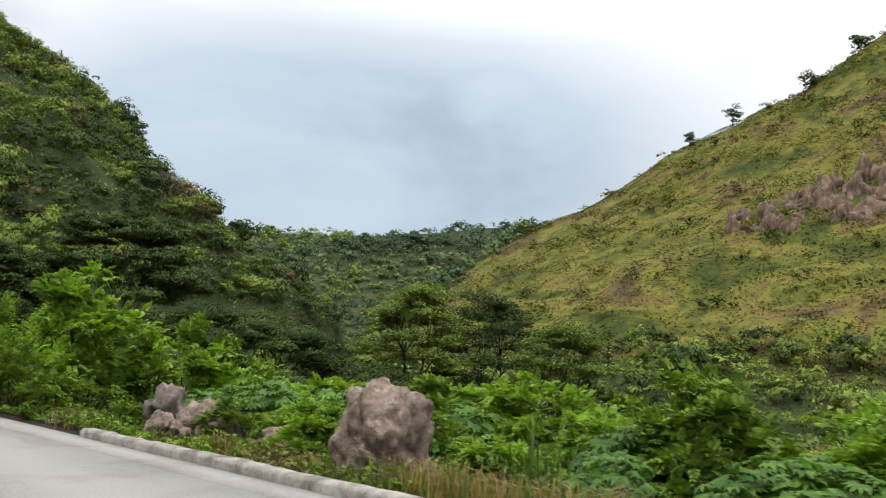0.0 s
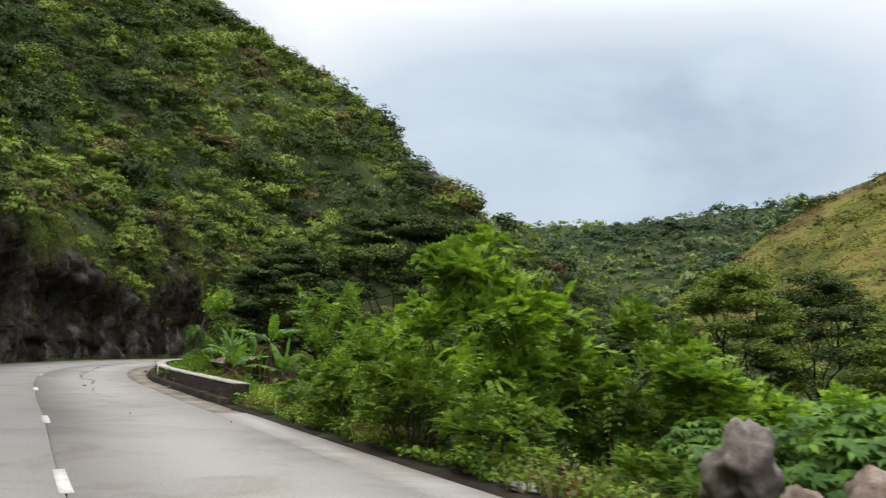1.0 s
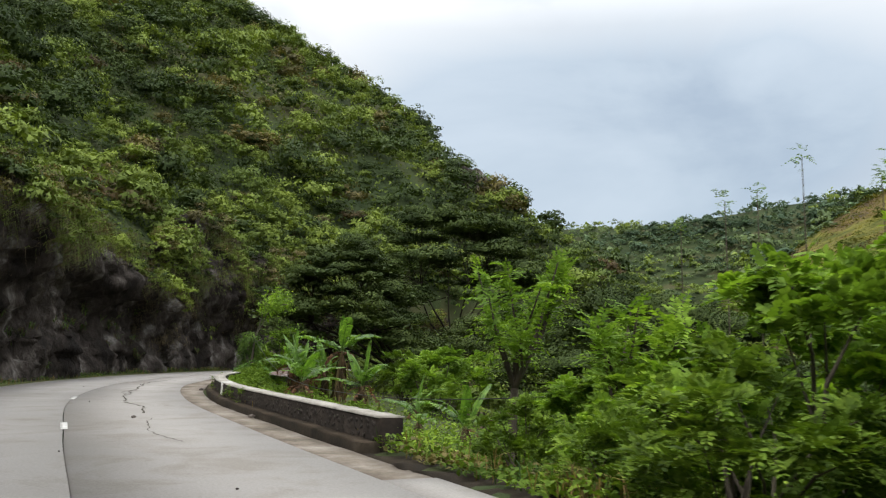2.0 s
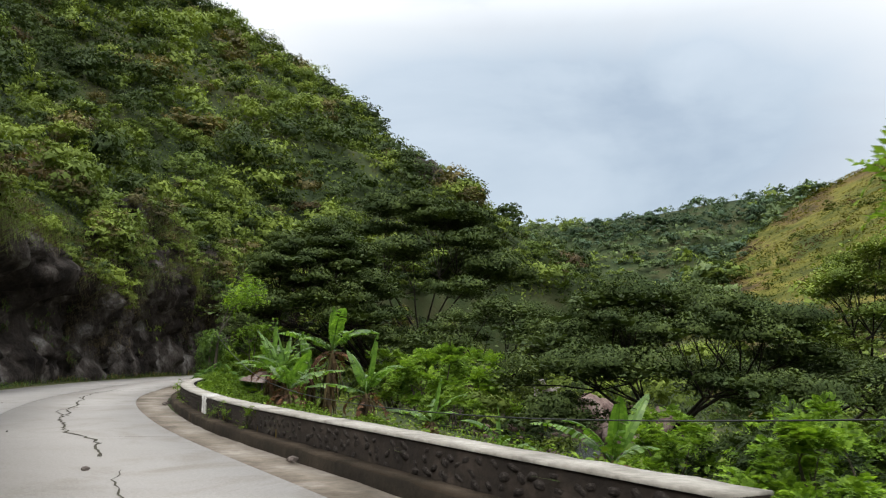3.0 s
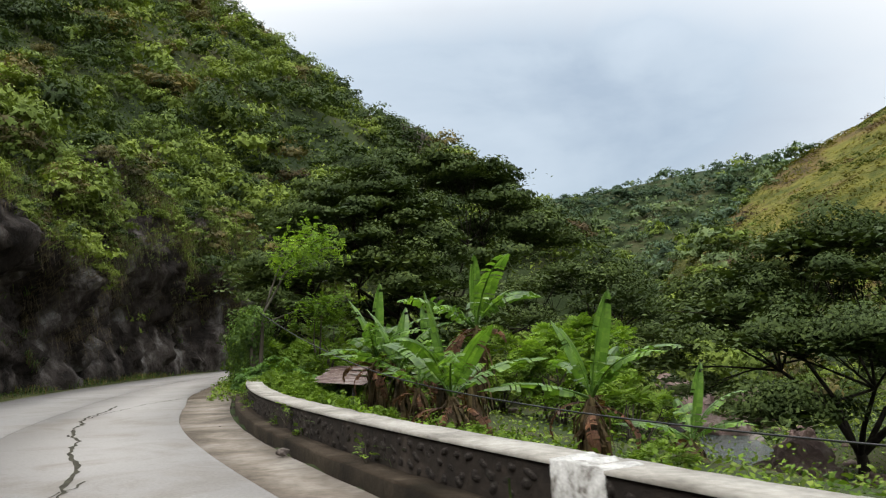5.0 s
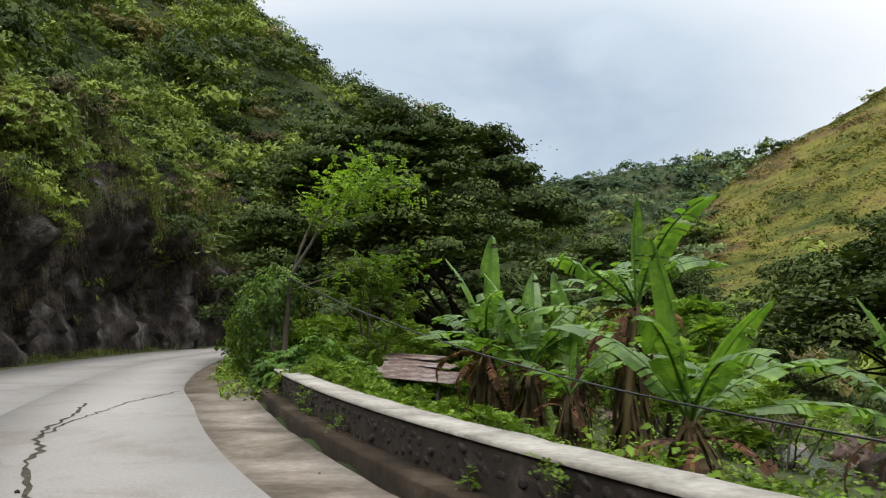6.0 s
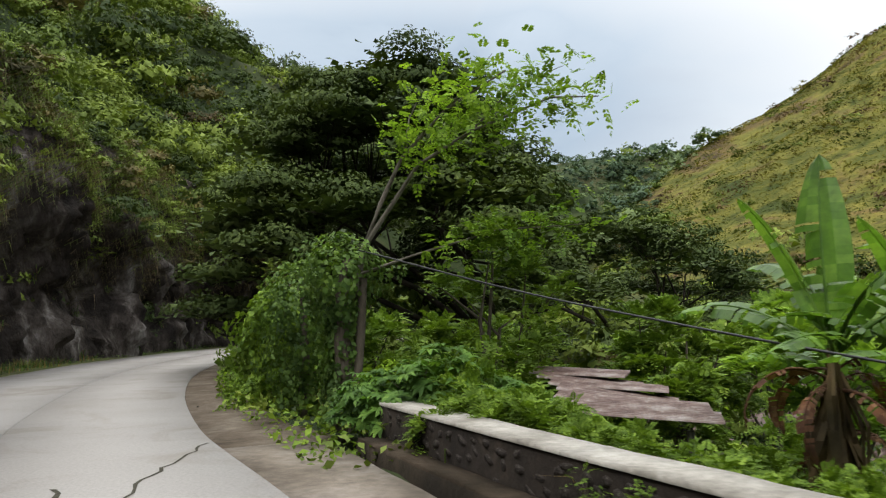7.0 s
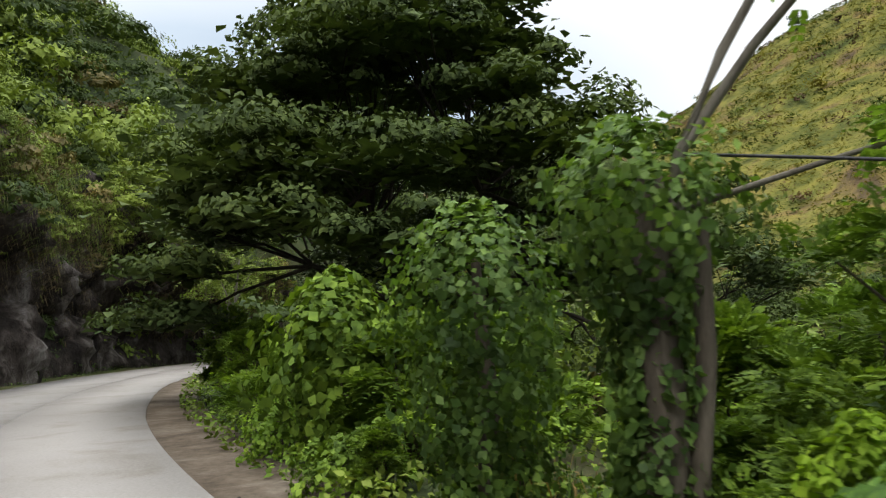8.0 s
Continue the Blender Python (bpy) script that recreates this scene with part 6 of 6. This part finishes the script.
def hill_growth():
    def keep(x, y):
        z = ground_height(x, y)
        return (z > 2) & (hill_flank(x, y) > z - 2) & (y < 372) & (y > 95) & (x < 185 - 0.1 * y) & (x > -60)
    x, y = rng.uniform(-40, 175, 240000), rng.uniform(95, 372, 240000)
    ok = keep(x, y)
    x, y = x[ok], y[ok]
    z = ground_height(x, y)
    slope = np.stack([ground_height(x + 1, y) - z, ground_height(x, y + 1) - z, 0 * z], 1)
    dry = wobble(x, y, 11, 4) + 0.7 * wobble(x, y, 4.2, 7) + rng.normal(0, 0.14, len(x))
    scarp = np.exp(-((x - 76) / 26) ** 2 - ((y - 196 + 0.3 * (x - 76)) / 26) ** 2)
    kind = np.select([dry + 0.9 * scarp > 0.62, dry > -0.30], [1, 0], 2)
    h = 0.48 * (0.45 + 0.3 * np.clip(wobble(x, y, 4.0, 11), -1, 1) + rng.uniform(0, 0.35, len(x)))[:, None]
    at = np.stack([x, y, z - 0.1], 1)
    a = rng.uniform(0, 2 * np.pi, len(x))
    side = np.stack([np.cos(a), np.sin(a), np.zeros(len(x))], 1) * rng.uniform(0.20, 0.50, (len(x), 1))
    tip = at + h * ((0, 0, 0.45) - 1.1 * slope + rng.normal(0, 0.3, at.shape))
    v = np.stack([at - side, at + side, tip + side * 0.25], 1).reshape(-1, 3)
    face = np.cross(v[1::3] - v[::3], v[2::3] - v[::3])
    slope_n = unit(np.stack([-slope[:, 0], -slope[:, 1], np.ones(len(x))], 1))
    v = v.reshape(-1, 3, 3)
    v[(face * slope_n).sum(1) < 0] = v[(face * slope_n).sum(1) < 0][:, ::-1]
    v = v.reshape(-1, 3)
    slope_n = unit(slope_n + rng.normal(0, 0.16, slope_n.shape))
    tagged(new("hill_grass", mesh_of("hill_grass", v, np.arange(len(v)).reshape(-1, 3), [M_HILLGRASS, M_HILLBROWN, M_HILLGREEN], kind, normals=np.repeat(slope_n, 3, axis=0))), "long yellow-green grass on the steep hill across the river", "grass", kind="stuff")
    x, y = scattered(-40, 175, 95, 372, 4.2, lambda a, b: keep(a, b) & (rng.random(len(a)) < 0.24 + 0.30 * wobble(a, b, 17, 2)))
    z = ground_height(x, y)
    r = 1.9 * np.exp(rng.normal(0, 0.4, len(x)))
    woods("hill_shrubs", np.stack([x, y, z + 0.05 * r], 1), r, [M_WOOD_A, M_HILLGREEN, M_HILLGRASS, M_HILLBROWN], rng.choice(4, len(x), p=(0.16, 0.42, 0.26, 0.16)), 70, 0.12, "scattered shrubs on the grassy hill", 0.6)


hill_growth()


# ---- lone trees on the skylines ----
def skyline_tree(place, h, r, mat, label, group):
    t = thing("tree", place, label, "tree", group)
    child("trunk", mesh_of("trunk", *joined([limb([(0, 0, -1), (0.1, 0, h * 0.4), (0.0, 0.2, h * 0.8)], [0.05 * h, 0.04 * h, 0.02 * h], 6),
                                             limb([(0.05, 0, h * 0.45), (r * 0.4, 0.1, h * 0.75)], [0.025 * h, 0.01 * h], 5),
                                             limb([(0.05, 0, h * 0.5), (-r * 0.4, 0.1, h * 0.8)], [0.025 * h, 0.01 * h], 5)]), M_BARK), t)
    p, n, dome = crown_points(640, 20, r, 0.95, 0.25, 0.42, -1.0)
    child("crown", mesh_of("crown", *leaves(p + (0, 0, h * 0.9), n, 0.2 * r * rng.uniform(0.7, 1.3, 640), 0.65), mat, normals=np.repeat(dome, 4, axis=0)), t)
    return t


def along_sky(x, y, h, r, mat, label, group):
    return skyline_tree(spot(x, y, -0.2), h, r, mat, label, group)


HILL_TREE = "lone round-crowned tree on the grassy hilltop"
for x, y, h, r in ((68, 294, 3.6, 2.9), (82, 290, 5.0, 3.3), (107, 285, 2.5, 4.2), (128, 292, 2.5, 5.0)):
    along_sky(x, y, h, r, M_WOOD_B, HILL_TREE, "hilltop trees")
RIDGE_TREE = "tree standing on the mountain's skyline"
for x, y, h, r in ((-78, 186, 4, 3.4), (-86, 200, 5, 3.6), (-90, 206, 4, 3.0), (-97, 216, 4.5, 3.2), (-108, 232, 5, 4.0), (-122, 252, 6, 4.0), (-64, 183, 5, 4.2), (-57, 184, 6, 4.0), (-136, 254, 6, 4.4)):
    along_sky(x, y, h, r, M_WOOD_B, RIDGE_TREE, "skyline trees")
FAR_TREE = "tree on the far ridge's skyline"
for x, y, h, r in ((-105, 560, 3, 6), (-92, 562, 5, 7), (-76, 558, 4, 5), (-60, 560, 6, 7), (-52, 561, 4, 6), (-38, 560, 4, 6), (8, 546, 5, 11), (48, 550, 4, 5), (70, 555, 3, 6), (84, 556, 4, 6)):
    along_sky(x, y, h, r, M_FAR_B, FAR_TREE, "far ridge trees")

for x, y, h in ((-55.5, 102, 8.5), (-53.0, 98, 6.5), (-50.6, 90, 5.5)):
    t = thing("slender_tree", spot(x, y), "slender pale-trunked tree with thin foliage past the bend", "tree", "slender trees")
    child("trunk", mesh_of("trunk", *joined([limb([(0, 0, -0.5), (0.15, 0, h * 0.5), (0.5, 0, h)], [0.11, 0.08, 0.03], 7), limb([(0.15, 0, h * 0.55), (-0.8, 0.1, h * 0.95)], [0.05, 0.02], 5),
                                             limb([(0.2, 0, h * 0.6), (1.2, -0.2, h * 0.9)], [0.05, 0.02], 5)]), M_BARK_PALE), t, "pale bark")
    o = rng.normal(0, 1, (220, 3)) * (1.0, 1.0, 0.16 * h) + (0.2, 0, h * 0.85)
    child("foliage", mesh_of("foliage", *sprays(o, rng.normal(0, 0.7, (220, 3)), 0.6, 5, 0.2), M_WOOD_A), t)

for x, y, h in ((-8.3, 24.6, 4.9), (-9.3, 25.0, 4.4), (-7.4, 24.4, 4.6), (-10.0, 25.8, 4.2), (-6.6, 23.6, 4.4), (-8.9, 25.6, 4.7)):
    st = thing("seed_stalk", spot(x, y), "thin upright stalk with a leafy seed head", "stalk", "seed stalks")
    child("stalk", mesh_of("stalk", *limb([(0, 0, -0.2), (0.03, 0, h * 0.5), (0.0, 0.05, h)], [0.014, 0.011, 0.006], 5), M_BARK), st)
    o = rng.normal(0, 1, (10, 3)) * (0.06, 0.06, 0.07) + (0, 0.05, h)
    child("seed_head", mesh_of("seed_head", *sprays(o, rng.normal(0, 0.7, (10, 3)) + (0, 0, 0.2), 0.14, 3, 0.06), M_LEAF_BUSH), st)

def palmate_weed(place, h):
    """A small sprig with a few leaves, rooted in the wall."""
    o = rng.normal(0, 1, (14, 3)) * (0.3 * h, 0.3 * h, 0.25 * h) + (0, 0, h * 0.6)
    ob = thing("wall_weed", place, "small green weed rooted in the parapet", "weed", "wall weeds")
    child("foliage", mesh_of("foliage", *sprays(o, rng.normal(0, 0.6, (14, 3)) + (0, 0, 0.5), h * 0.6, 3, 0.04, 0.5, 0.6), M_LEAF_BUSH), ob)
    child("stalk", mesh_of("stalk", *joined([limb([(0, 0, -0.05), p * (0.5, 0.5, 0.6), p], [0.006, 0.004, 0.002], 4) for p in o[:6]]), M_BARK), ob)
    return ob


# rock outcrop on the grassy hill: a broken scarp of half-buried columns
for k in range(84):
    row = k % 3
    u = rng.uniform(-1.0, 1.0)
    x, y = 84 + 26 * u + 2.5 * row, 190 - 13 * u + 7.0 * row + rng.normal(0, 2.2)
    s = rng.uniform(2.2, 5.0) * (1.25 - 0.5 * abs(u))
    boulder((x, y, spot(x, y)[2] - 0.42 * s), (s * 0.72, s * 0.6, s * rng.uniform(0.8, 1.25)), rng.uniform(0, 360), "pinkish-brown rock column breaking through hillside grass", M_OUTCROP, 120 + k % 7, 0.5, "hillside outcrop", "outcrop_rock")

# bare rock nose on the mountain's spur
for k in range(9):
    x, y = -69 + rng.normal(0, 2.4), 177 + rng.normal(0, 3)
    s = rng.uniform(3, 5.5)
    boulder((x, y, spot(x, y)[2] + 0.2 * s), (s * 0.6, s * 0.6, s), rng.uniform(0, 360), "bare dark rock on the mountain spur", M_CLIFF, 140 + k % 4, 0.3, "spur rocks", "spur_rock")

# weeds rooted in the wall
for k in range(16):
    p = beside([rng.uniform(S_PIER - 6, S_WALL_END - 0.3)], [WALL_IN - 0.08])[0]
    w = palmate_weed((p[0], p[1], rng.choice([0.10, 0.10, 0.24])), rng.uniform(0.12, 0.3))

face_stones()
